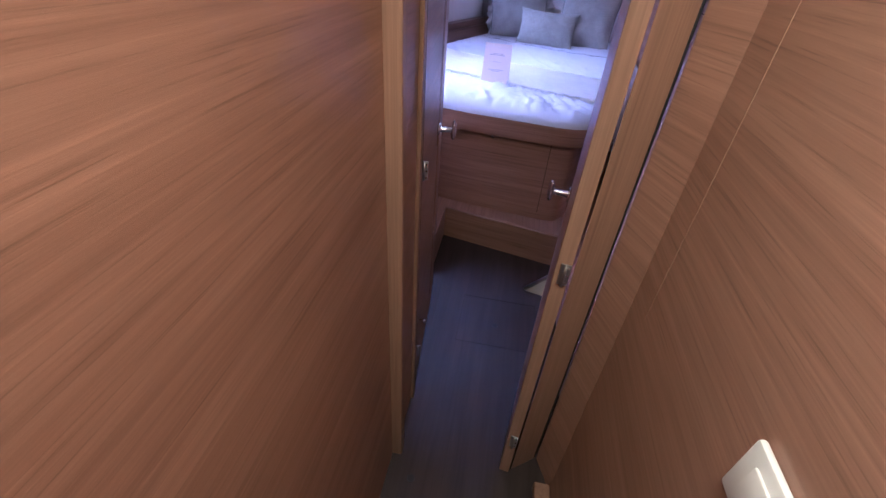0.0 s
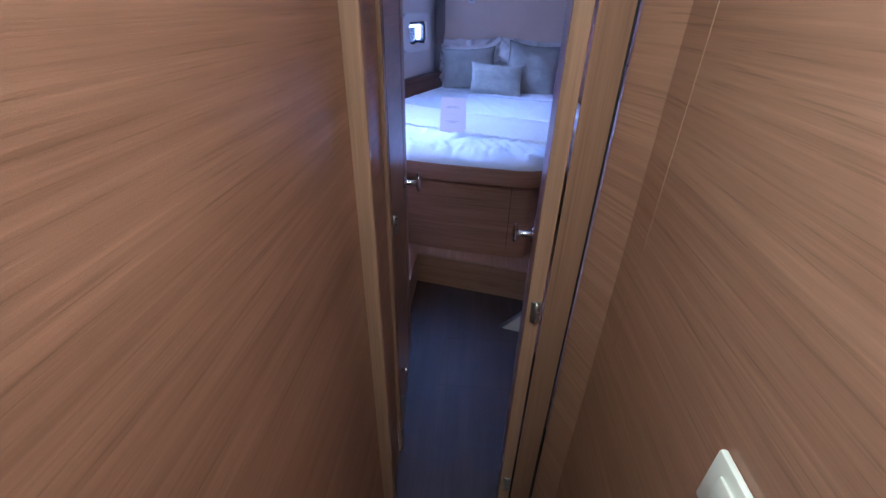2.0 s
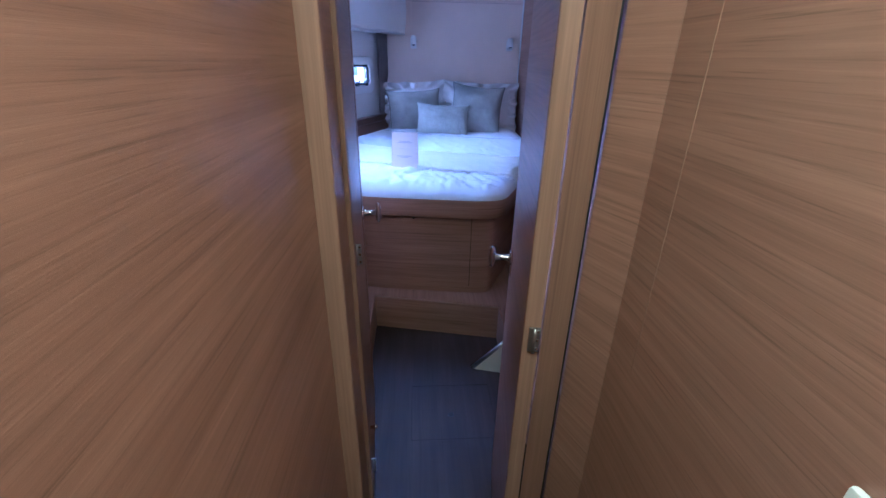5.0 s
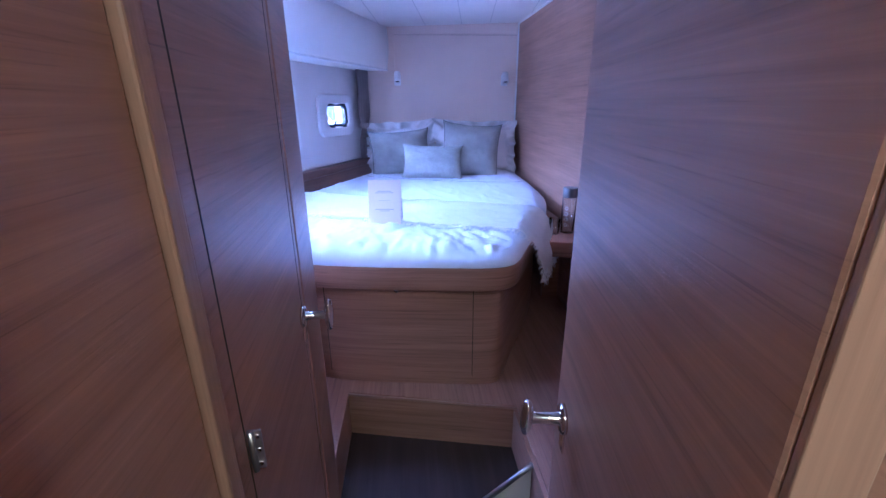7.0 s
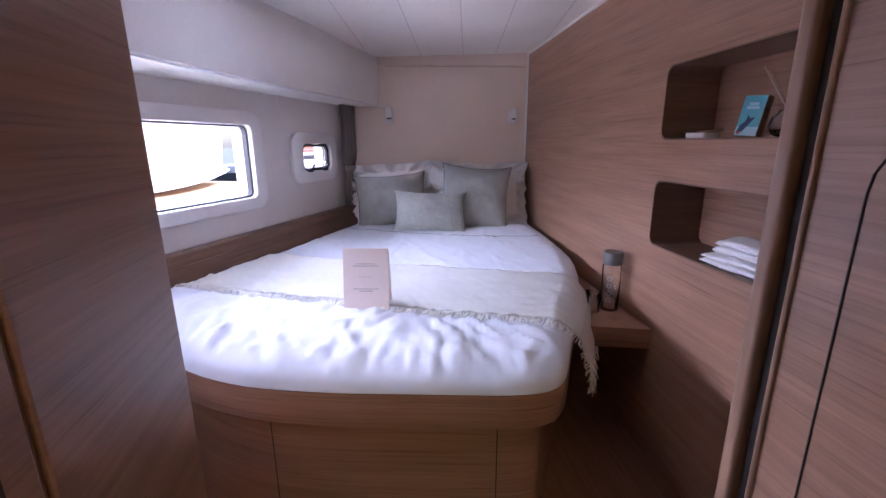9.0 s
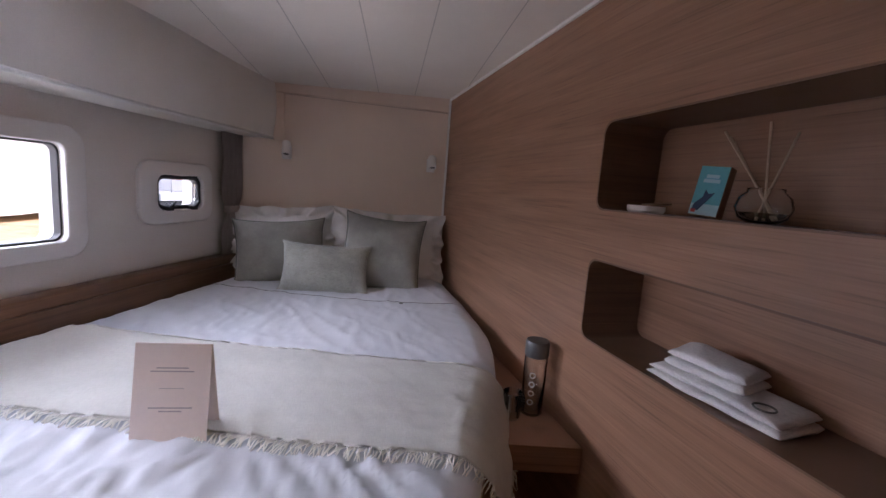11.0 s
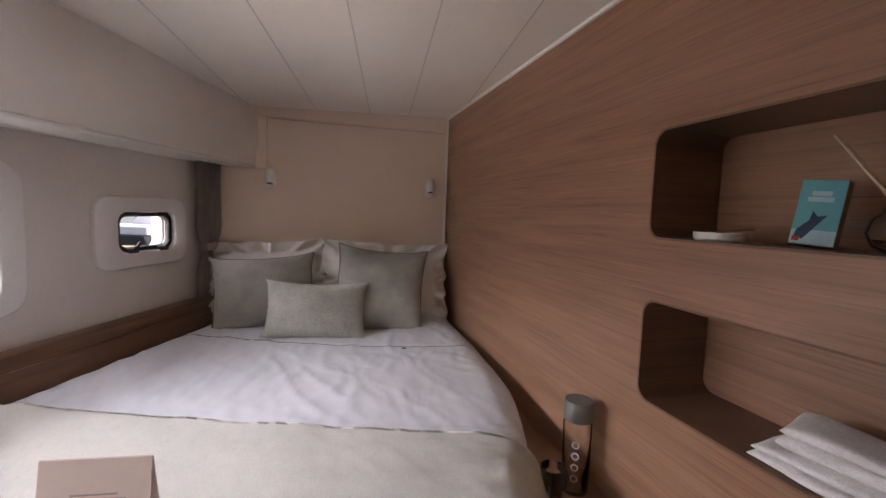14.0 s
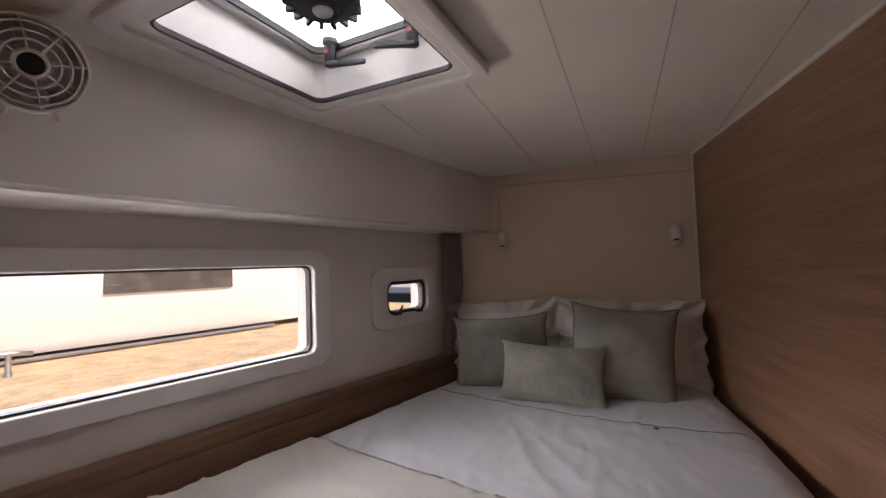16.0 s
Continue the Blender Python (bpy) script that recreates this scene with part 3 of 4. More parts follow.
def hinge(parent, at):
    x, y, z = at
    h = part("hinge", box((x - 0.002, y - 0.011, z - 0.028), (x + 0.002, y + 0.011, z + 0.028), 0.001), STEEL, parent, "steel hinge")
    part("hinge_knuckle", lathe([(0.0, -0.029), (0.0035, -0.029), (0.0035, 0.029), (0.0, 0.029)], 12, None, Matrix.Translation((x - 0.004, y, z))), STEEL, h, "", True)
    for dz in (-0.02, 0.0, 0.02):
        part("screw", lathe([(0.0, 0.0016), (0.003, 0.001), (0.003, 0.0), (0.0, 0.0)], 10, None, Matrix.Translation((x - 0.0022, y + 0.006, z + dz)) @ Matrix.Rotation(radians(-90), 4, "Y")), CHROME, h)


def door_leaf(name, hinge_xy, end_xy, handle_z, face, label, inset):
    """A leaf standing between two plan points; face: +1 if its handle is on the side of smaller x."""
    a, e = Vector((*hinge_xy, 0)), Vector((*end_xy, 0))
    d = (e - a).normalized()
    side = Vector((d.y, -d.x, 0))
    m = Matrix(((d.x, side.x, 0, a.x), (d.y, side.y, 0, a.y), (0, 0, 1, 0), (0, 0, 0, 1)))
    L = (e - a).length
    top = thing(name, m, label, "door", "", "structure")
    t = 0.034
    y0, y1 = (0.0, -t) if face > 0 else (-t, 0.0)
    part("hinge_lipping", box((-0.002, -t + 0.001, 0.02), (0.0035, -0.001, 1.93), 0.001), OAK_UP, top, "pale oak lipping")
    part("leaf", box((0.004, -t, 0.02), (L, 0.0, 1.93), 0.003), OAK, top)
    out = -1 if face > 0 else 1
    yf = -t if face > 0 else 0.0
    part("edge_strip", box((L + 0.0005, -t + 0.003, 0.02), (L + 0.006, -0.003, 1.93), 0.002), OAK_UP, top, "edge strip of the leaf")
    if inset:
        part("shadow_line", box((L - 0.030, yf - 0.0006, 0.02), (L - 0.0275, yf + 0.0006, 1.93)), GAP, top, "thin shadow joint")
        part("shadow_line", box((0.036, yf - 0.0006, 0.02), (0.0385, yf + 0.0006, 1.93)), GAP, top, "thin shadow joint")
    hm = Matrix.Translation((L - (0.052 if face > 0 else 0.036), yf, handle_z)) @ (Matrix.Rotation(radians(180), 4, "Z") if out < 0 else Matrix.Identity(4))
    lever(top, hm, 1)
    part("lock_plate", moved(box((-0.011, 0.0, -0.055), (0.011, 0.0025, -0.02), 0.001), hm), CHROME, top, "small chrome lock plate")
    return top, m


door_2, dm = door_leaf("door_2", (-0.708, 0.476), (-0.648, 0.882), 0.905, 1, "oak veneer cabin door standing open with a chrome handle", False)
for z in (0.90, 0.22, 1.65):
    hinge(door_2, tuple(dm.inverted() @ Vector((-0.722, 0.470, z))))
door_1, dm = door_leaf("door_1", (-1.100, 0.722), (-1.138, 1.190), 0.925, -1, "oak veneer washroom door with a chrome handle, closed", True)
for z in (0.95, 0.20):
    hinge(door_1, tuple(dm.inverted() @ Vector((-1.099, 0.768, z))))


# ---------------------------------------------------------------- the bed
FRONT = [(-1.84, 2.46), (-1.75, 2.27), (-1.63, 2.13), (-1.47, 2.00), (-1.30, 1.915), (-1.10, 1.867), (-0.95, 1.845), (-0.75, 1.818), (-0.63, 1.805), (-0.545, 1.815), (-0.49, 1.862)]
SIDE = [(-0.43, 1.98), (-0.33, 2.19), (-0.19, 2.48), (-0.055, 2.90), (-0.02, 3.35), (-0.012, 3.96)]
PORT_SIDE = [(hull_x(3.96) + 0.10, 3.96), (hull_x(3.2) + 0.10, 3.2), (hull_x(2.6) + 0.10, 2.6)]


def smooth_loop(pts, n=4):
    """Rounds a closed outline by a Catmull-Rom curve."""
    out = []
    k = len(pts)
    for i in range(k):
        p0, p1, p2, p3 = (Vector(pts[(i + j) % k]) for j in (-1, 0, 1, 2))
        sharp = (p2 - p1).length > 0.45
        for s in range(n):
            t = s / n
            if sharp:
                out.append(p1.lerp(p2, t))
            else:
                out.append(0.5 * ((2 * p1) + (p2 - p0) * t + (2 * p0 - 5 * p1 + 4 * p2 - p3) * t * t + (3 * p1 - p0 - 3 * p2 + p3) * t ** 3))
    return out


OUTLINE = smooth_loop(FRONT + SIDE + PORT_SIDE)


def shrunk(loop, d):
    n = len(loop)
    out = []
    for i, p in enumerate(loop):
        t = (loop[(i + 1) % n] - loop[i - 1]).normalized()
        out.append(p + Vector((-t.y, t.x)) * d)
    return out


def edge_distance(x, y):
    """Distance to the bed's outline (positive inside) and the nearest point on it."""
    p = Vector((x, y))
    best, where, inside = 1e9, None, False
    n = len(OUTLINE)
    for i in range(n):
        a, c = OUTLINE[i], OUTLINE[(i + 1) % n]
        ab = c - a
        t = max(0.0, min(1.0, (p - a).dot(ab) / max(ab.length_squared, 1e-12)))
        q = a + ab * t
        d = (p - q).length
        if d < best:
            best, where = d, q
        if (a.y > y) != (c.y > y) and x < (c.x - a.x) * (y - a.y) / (c.y - a.y) + a.x:
            inside = not inside
    return (best if inside else -best), where


def stitch_y(x):
    return 3.275 + 0.27 * max(0.0, -x - 0.25) ** 1.3


def duvet_height(x, y):
    d, q = edge_distance(x, y)
    if d <= 0:
        return 0.757
    r = 0.12
    rise = 1.0 if d >= r else math.sqrt(max(0.0, 1 - (1 - d / r) ** 2))
    z = 0.757 + rise * (0.050 + 0.014 * (y - 2.3) + 0.03 * max(0.0, -x - 0.7))
    big = noise.noise(Vector((x * 2.2, y * 2.2, 3.1)))
    fold = noise.noise(Vector((x * 9 + y * 3.5 + 1.6 * noise.noise(Vector((x * 3, y * 3, 0))), y * 2.4 - x * 1.2, 7.7)))
    fold2 = noise.noise(Vector((x * 22 + 2.0 * noise.noise(Vector((x * 5, y * 5, 9))), y * 6.5, 1.3)))
    near = max(0.0, 1 - abs(y - 2.10) / 0.45)
    ridge = (1 - min(1.0, abs(fold) * 3.0)) ** 1.5
    crease = (1 - min(1.0, abs(fold2) * 3.5)) ** 1.5
    fold3 = noise.noise(Vector((x * 48 + 3.0 * noise.noise(Vector((x * 8, y * 8, 2))), y * 17, 4.9)))
    z += rise * (0.008 * big + (0.0050 + 0.0055 * near) * ridge + (0.0035 + 0.0055 * near) * crease + (0.0012 + 0.0024 * near) * fold3)
    if d < 0.32 and y < 2.6:
        along = q.x * 24 + q.y * 16
        gather = noise.noise(Vector((along, d * 2.5 + 0.6 * noise.noise(Vector((x * 4, y * 4, 3))), 2.2)))
        z += rise * 0.009 * math.exp(-((d - 0.12) / 0.14) ** 2) * (1 - min(1.0, abs(gather) * 2.6)) ** 1.3
    z -= 0.006 * math.exp(-((y - stitch_y(x)) / 0.012) ** 2) * rise
    return z


def duvet_mesh(step, lift=0.0):
    b = bmesh.new()
    xs = np.arange(-1.96, 0.0 + step, step)
    ys = np.arange(1.76, 4.0 + step, step)
    grid, inside = {}, {}
    for i, x in enumerate(xs):
        for j, y in enumerate(ys):
            d, q = edge_distance(x, y)
            inside[i, j] = d > 0
            grid[i, j] = (x, y, duvet_height(x, y) + lift) if d > 0 else (q.x, q.y, 0.756)
    made = {}
    for i in range(len(xs) - 1):
        for j in range(len(ys) - 1):
            keys = [(i, j), (i + 1, j), (i + 1, j + 1), (i, j + 1)]
            if any(inside[k] for k in keys):
                vs = []
                for k in keys:
                    if k not in made:
                        made[k] = b.verts.new(grid[k])
                    vs.append(made[k])
                b.faces.new(vs)
    bmesh.ops.remove_doubles(b, verts=b.verts, dist=0.001)
    bmesh.ops.dissolve_degenerate(b, edges=b.edges, dist=0.0005)
    return b


bed = thing("bed", Matrix.Identity(4), "built-in oak veneer double bed with a curved front board", "bed")
part("base", prism([tuple(p) for p in shrunk(OUTLINE, 0.058)], PLAT + 0.001, 0.6595), OAK, bed, "", "angle")
part("front_board", prism([tuple(p) for p in OUTLINE], 0.660, 0.754, "xyz", 0.006), OAK, bed, "rounded oak board under the mattress", "angle")
BASE = shrunk(OUTLINE, 0.058)


def base_y(x):
    """Front of the bed base at that x."""
    return min(p.y + (q.y - p.y) * (x - p.x) / (q.x - p.x) for p, q in zip(BASE, BASE[1:]) if (p.x - x) * (q.x - x) <= 0 and abs(q.x - p.x) > 1e-6)


for x in (-1.270, -0.664):
    part("joint", box((x - 0.0013, base_y(x) - 0.0012, 0.24), (x + 0.0013, base_y(x) + 0.004, 0.645)), GAP, bed, "dark vertical joint of the drawer front")
part("lock", lathe([(0.0, 0.010), (0.008, 0.009), (0.010, 0.004), (0.010, 0.0), (0.0, 0.0)], 18, None, Matrix.Translation((-0.970, base_y(-0.970), 0.636)) @ Matrix.Rotation(radians(90), 4, "X")), CHROME, bed, "small chrome push lock", True)
mattress = tagged(part("mattress", prism([tuple(p) for p in shrunk(OUTLINE, 0.03)], 0.7545, 0.7565), LINEN), "thin edge of a white mattress on the oak bed base", "mattress")
duvet = tagged(part("duvet", duvet_mesh(0.0135), LINEN, None, "", True), "white cotton duvet cover with soft creases over the bed", "duvet")
stitch = [(x, stitch_y(x), duvet_height(x, stitch_y(x)) + 0.0022) for x in np.linspace(-1.34, -0.09, 60)]
part("stitch_line", tube(stitch, 0.0018, 6), PIPING, duvet, "grey stitched line across the duvet")
part("button", lathe([(0, 0.004), (0.009, 0.003), (0.010, 0.0), (0, 0.0)], 14, None, Matrix.Translation((-0.374, 3.258, duvet_height(-0.374, 3.258) + 0.001))), PIPING, duvet, "small grey button", True)


# throw across the foot of the bed
def throw_point(s, t):
    bx, by = -1.66 + 1.487 * s, 2.955 - 0.44 * s
    fx, fy = -1.80 + 1.363 * s, 2.535 - 0.435 * s - 0.02 * math.sin(math.pi * s)
    x, y = bx + (fx - bx) * t, by + (fy - by) * t
    x += 0.006 * noise.noise(Vector((s * 9, t * 5, 0)))
    y += 0.010 * noise.noise(Vector((s * 11, t * 3, 4)))
    d, q = edge_distance(x, y)
    if d < 0 and s > 0.5:
        over = -d
        drop = min(over * 1.05, 0.19)
        dirn = (Vector((x, y)) - q).normalized()
        p = q + dirn * (min(over, 0.016) + 0.05 * min(1.0, over / 0.14))
        return (p.x, p.y, 0.772 - drop + 0.006 * noise.noise(Vector((s * 30, t * 20, 2))))
    z = duvet_height(x, y)
    around = sum(duvet_height(x + du, y + dv) for du, dv in ((0.035, 0.02), (-0.035, -0.02), (0.02, -0.035), (-0.02, 0.035), (0.0, 0.0))) / 5
    z = max(around, z - 0.004 if d > 0.08 else z + 0.004)
    return (x, y, z + 0.008 + 0.0022 * noise.noise(Vector((x * 8, y * 16, 5))) + 0.0014 * noise.noise(Vector((x * 40, y * 14, 2))))


b = bmesh.new()
NS, NT = 120, 34
tg = [[b.verts.new(throw_point(-0.02 + 1.22 * i / NS, j / NT)) for j in range(NT + 1)] for i in range(NS + 1)]
for i in range(NS):
    for j in range(NT):
        b.faces.new((tg[i][j], tg[i + 1][j], tg[i + 1][j + 1], tg[i][j + 1]))
bmesh.ops.solidify(b, geom=b.faces[:], thickness=0.003)
throw = tagged(part("throw", b, THROW, None, "", True), "cream gauze throw with a fringed edge laid across the bed", "throw")
b = bmesh.new()
rnd = random.Random(5)
for i in range(400):
    s = -0.02 + 1.22 * (i + rnd.random() * 0.6) / 400
    p = Vector(throw_point(s, 1.0))
    q = Vector(throw_point(s, 1.0 + 0.060))
    q.x += rnd.uniform(-0.014, 0.014)
    q.z = max(q.z - 0.008, p.z - 0.05)
    mid = (p + q) / 2 + Vector((rnd.uniform(-0.007, 0.007), 0, rnd.uniform(0.002, 0.008)))
    tube([p, mid, q], [0.0021, 0.0018, 0.0010], 5, b)
for i in range(70):
    t = (i + rnd.random() * 0.6) / 70
    p = Vector(throw_point(1.2, t))
    q = p + Vector((rnd.uniform(0.0, 0.02), rnd.uniform(-0.02, 0.01), -rnd.uniform(0.025, 0.05)))
    tube([p, (p + q) / 2 + Vector((rnd.uniform(-0.006, 0.006), 0, 0.003)), q], [0.0026, 0.0021, 0.0012], 5, b)
fr = part("fringe", b, THROW, throw, "knotted cream fringe", True)
fr["kind"] = "stuff"


# ---------------------------------------------------------------- pillows
def cushion_mesh(w, h, t, seed, flange=0.0, n=34, pull=0.075):
    """A stuffed cushion in local x, z with thickness in y; flange: width of a flat ruffled border."""
    b = bmesh.new()
    layers = []
    W, Hh = w / 2, h / 2
    for side in (1, -1):
        rows2 = []
        for i in range(n + 1):
            row = []
            for j in range(n + 1):
                u, v = 2 * i / n - 1, 2 * j / n - 1
                ins = (1 - pull * (1 - u * u) * abs(v) ** 3 * 0.9, 1 - pull * (1 - v * v) * abs(u) ** 3 * 0.9)
                x, z = W * u * ins[1], Hh * v * ins[0]
                fu, fv = min(1.0, (1 - abs(u)) * W / max(W - flange, 1e-6) * 1.0), min(1.0, (1 - abs(v)))
                if flange:
                    fu = max(0.0, (1 - abs(u)) * W - flange) / (W - flange)
                    fv = max(0.0, (1 - abs(v)) * Hh - flange) / (Hh - flange)
                puff = (1 - (1 - fu) ** 2.6) ** 0.62 * (1 - (1 - fv) ** 2.6) ** 0.62
                slump = 1 - 0.16 * v
                y = side * (t / 2 * puff * slump + 0.0015)
                if not flange:
                    z -= 0.013 * Hh * max(0.0, v) ** 2 * (1 - u * u) * (2 + noise.noise(Vector((u * 1.5, seed, 1))))
                    x += 0.05 * W * noise.noise(Vector((v * 1.4, seed, 2))) * (1 - abs(u) * 0.4)
                    ear = abs(u * v) ** 7
                    x, z = x * (1 + 0.045 * ear), z * (1 + 0.05 * ear)
                    y += 0.018 * ear * noise.noise(Vector((u * 2, v * 2, seed)))
                    y += side * 0.007 * puff * noise.noise(Vector((u * 1.3 + v * 5.5, u * 5 - v * 1.5, seed))) * (abs(u) * abs(v)) ** 0.5
                y += side * puff * 0.010 * noise.noise(Vector((u * 2.3 + seed, v * 2.3, side)))
                y += side * puff * 0.004 * noise.noise(Vector((u * 7 + seed, v * 7, side)))
                if flange and (fu <= 0 or fv <= 0):
                    a = math.atan2(v, u)
                    y += 0.026 * math.sin(a * 15 + seed + 4 * noise.noise(Vector((a * 2.2, seed, 0)))) + 0.012 * noise.noise(Vector((u * 6, v * 6, seed)))
                    grow = 1.02 + 0.035 * math.sin(a * 15 + seed + 4 * noise.noise(Vector((a * 2.2, seed, 0)))) + 0.07 * noise.noise(Vector((a * 3, seed, 5)))
                    x, z = x * grow, z * grow
                row.append(b.verts.new((x, y, z)))
            rows2.append(row)
        layers.append(rows2)
        for i in range(n):
            for j in range(n):
                b.faces.new((rows2[i][j], rows2[i + 1][j], rows2[i + 1][j + 1], rows2[i][j + 1]))
    bmesh.ops.remove_doubles(b, verts=b.verts, dist=0.0001)
    f, k = layers
    rim = [(i, 0) for i in range(n)] + [(n, j) for j in range(n)] + [(i, n) for i in range(n, 0, -1)] + [(0, j) for j in range(n, 0, -1)]
    path = []
    for i, j in rim:
        p, q = f[i][j], k[i][j]
        if p.is_valid and q.is_valid:
            path.append((p.co + q.co) / 2)
    for a in range(len(rim)):
        (i, j), (i2, j2) = rim[a], rim[(a + 1) % len(rim)]
        vs = [f[i][j], f[i2][j2], k[i2][j2], k[i][j]]
        if all(v.is_valid for v in vs):
            try:
                b.faces.new(vs)
            except ValueError:
                pass
    return b, path


def pillow(name, m, w, h, t, mat, label, seed, flange=0.0, piping=None):
    b, path = cushion_mesh(w, h, t, seed, flange, 56 if flange else 34)
    top = thing(name, m, label, "pillow" if flange else "cushion")
    part("cover", b, mat, top, "", True)
    if piping:
        part("piping", tube(path, 0.0042, 8, None, True), piping, top, "corded edge", True)
    return top


def lean(x, y, z, back, roll=0.0, turn=0.0):
    return pose(x, y, z, 0, 0, turn) @ pose(0, 0, 0, -back, 0, 0) @ pose(0, 0, 0, 0, roll, 0)


pillow("pillow", lean(-0.965, 3.885, 1.000, 14, -3), 0.60, 0.45, 0.14, SHAM, "white cotton pillow with a ruffled border against the head wall", 1.0, 0.062)
pillow("pillow", lean(-0.365, 3.840, 1.005, 17, 2), 0.69, 0.45, 0.13, SHAM, "white cotton pillow with a ruffled border against the head wall", 4.0, 0.062)
pillow("cushion", lean(-0.965, 3.715, 0.985, 24, -3, 6), 0.46, 0.36, 0.15, SAGE, "square sage grey cushion leaning on a white pillow", 2.0, 0, PIPING)
pillow("cushion", lean(-0.425, 3.655, 1.000, 23, 5, -6), 0.44, 0.43, 0.16, SAGE, "square sage grey cushion with dark piping leaning on a pillow", 3.0, 0, PIPING)
pillow("cushion", lean(-0.728, 3.515, 0.937, 28, 2, -3), 0.44, 0.265, 0.12, SAGE2, "small oblong pale sage cushion in front of the others", 5.0, 0, None)

# ---------------------------------------------------------------- card on the bed
card = thing("tent_card", pose(-1.022, 2.232, 0.822, -10, 0, -7), "pale pink printed card standing on the throw", "card")
CARDM = plain("pale_pink_card", (0.80, 0.68, 0.63), 0.7, vary=0.02)
INK = plain("grey_ink", (0.42, 0.36, 0.36), 0.8)
part("front", box((-0.074, -0.0008, 0.0), (0.074, 0.0008, 0.200)), CARDM, card)
part("back", moved(box((-0.074, -0.0008, -0.202), (0.074, 0.0008, 0.0)), Matrix.Translation((0, 0.0012, 0.2005)) @ Matrix.Rotation(radians(20), 4, "X")), CARDM, card)
for z, w, hh in ((0.150, 0.062, 0.0026), (0.143, 0.084, 0.0026), (0.108, 0.048, 0.0011), (0.068, 0.084, 0.0026), (0.061, 0.044, 0.0026)):
    part("printed_line", box((-w / 2, -0.0014, z - hh / 2), (w / 2, -0.0009, z + hh / 2)), INK, card, "line of small grey print")

# ---------------------------------------------------------------- bedside shelf
NIGHT = [(-0.255, 2.342), (-0.002, 2.280), (-0.002, 3.0), (-0.035, 2.98), (-0.115, 2.72)]
shelf = thing("bedside_shelf", Matrix.Identity(4), "small triangular oak bedside shelf between bed and wall", "shelf")
part("shelf_top", prism(NIGHT, 0.656, 0.680, "xyz", 0.003), OAK, shelf)
part("shelf_front", prism([(-0.258, 2.336), (-0.003, 2.272), (-0.003, 2.290), (-0.258, 2.354)], 0.600, 0.6795, "xyz", 0.002), OAK, shelf, "oak front lip")
part("support", box((-0.10, 2.70, PLAT + 0.001), (-0.003, 2.73, 0.655)), OAK, shelf, "oak upright below the shelf")

bottle = thing("water_bottle", pose(-0.062, 2.480, 0.680) @ Matrix.Scale(1.1, 4), "clear cylindrical glass water bottle with a grey cap", "bottle")
part("glass_body", lathe([(0.0, 0.002), (0.030, 0.0), (0.033, 0.004), (0.033, 0.168), (0.031, 0.174), (0.031, 0.178), (0.0285, 0.178), (0.0285, 0.172), (0.030, 0.166), (0.030, 0.010), (0.0, 0.008)], 32), THIN, bottle, "clear glass", True)
part("cap", lathe([(0.0, 0.176), (0.0335, 0.176), (0.0345, 0.180), (0.0345, 0.218), (0.032, 0.222), (0.0, 0.222)], 32), plain("grey_cap", (0.16, 0.16, 0.155), 0.45, 0.3), bottle, "matt grey screw cap", "angle")
MARK = plain("pale_print", (0.62, 0.62, 0.60), 0.6)
for k in range(4):
    b = bmesh.new()
    for a in range(12):
        ang, ang2 = 2 * math.pi * a / 12, 2 * math.pi * (a + 1) / 12
        for r0, r1 in ((0.006, 0.009),):
            pts = []
            for rr, an in ((r0, ang), (r1, ang), (r1, ang2), (r0, ang2)):
                th = radians(-128) + rr * math.cos(an) / 0.0334
                pts.append(b.verts.new((0.0335 * math.cos(th), 0.0335 * math.sin(th), 0.045 + 0.027 * k + rr * math.sin(an))))
            b.faces.new(pts)
    part("printed_mark", b, MARK, bottle, "pale round print mark")
tumbler = thing("tumbler", pose(-0.140, 2.460, 0.680), "small clear drinking glass beside the bottle", "glass")
part("bowl", lathe([(0.0, 0.006), (0.024, 0.006), (0.029, 0.085), (0.031, 0.085), (0.027, 0.0), (0.0, 0.0)], 28), THIN, tumbler, "", True)

# ---------------------------------------------------------------- things in the niches
dish = thing("dish", pose(0.065, 2.235, 1.3545), "small white round dish with a wooden stick", "dish")
part("dish_body", lathe([(0.0, 0.0), (0.040, 0.0), (0.045, 0.006), (0.045, 0.018), (0.041, 0.018), (0.039, 0.008), (0.0, 0.006)], 28), WHITE, dish, "", "angle")
part("stick", tube([(-0.03, -0.02, 0.020), (0.035, -0.045, 0.026)], 0.003, 8), OAK_UP, dish, "thin wooden stick", True)

BLUE = plain("turquoise_print", (0.10, 0.42, 0.50), 0.45, vary=0.05)
PALEB = plain("pale_blue_print", (0.36, 0.62, 0.68), 0.45, vary=0.05)
NAVY = plain("navy_print", (0.02, 0.06, 0.13), 0.5)
RED = plain("red_print", (0.45, 0.06, 0.05), 0.5)
KRAFT = plain("kraft_card", (0.34, 0.20, 0.11), 0.7)
carton = thing("carton", pose(0.091, 2.081, 1.3575, -9, 4, -72), "upright turquoise printed carton with a brown side", "box")
part("carton_body", box((-0.030, -0.014, 0.0), (0.030, 0.014, 0.112), 0.001), KRAFT, carton, "brown card sides")
part("front_print", box((-0.0295, -0.0152, 0.0015), (0.0295, -0.0142, 0.1105)), BLUE, carton, "turquoise printed front")
part("pale_band", box((-0.0295, -0.0160, 0.0015), (0.0295, -0.0154, 0.026)), PALEB, carton, "paler lower band")
for z, w in ((0.088, 0.026), (0.078, 0.034)):
    part("printed_line", box((-w / 2, -0.0160, z - 0.004), (w / 2, -0.0153, z + 0.004)), PALEB, carton, "pale print")
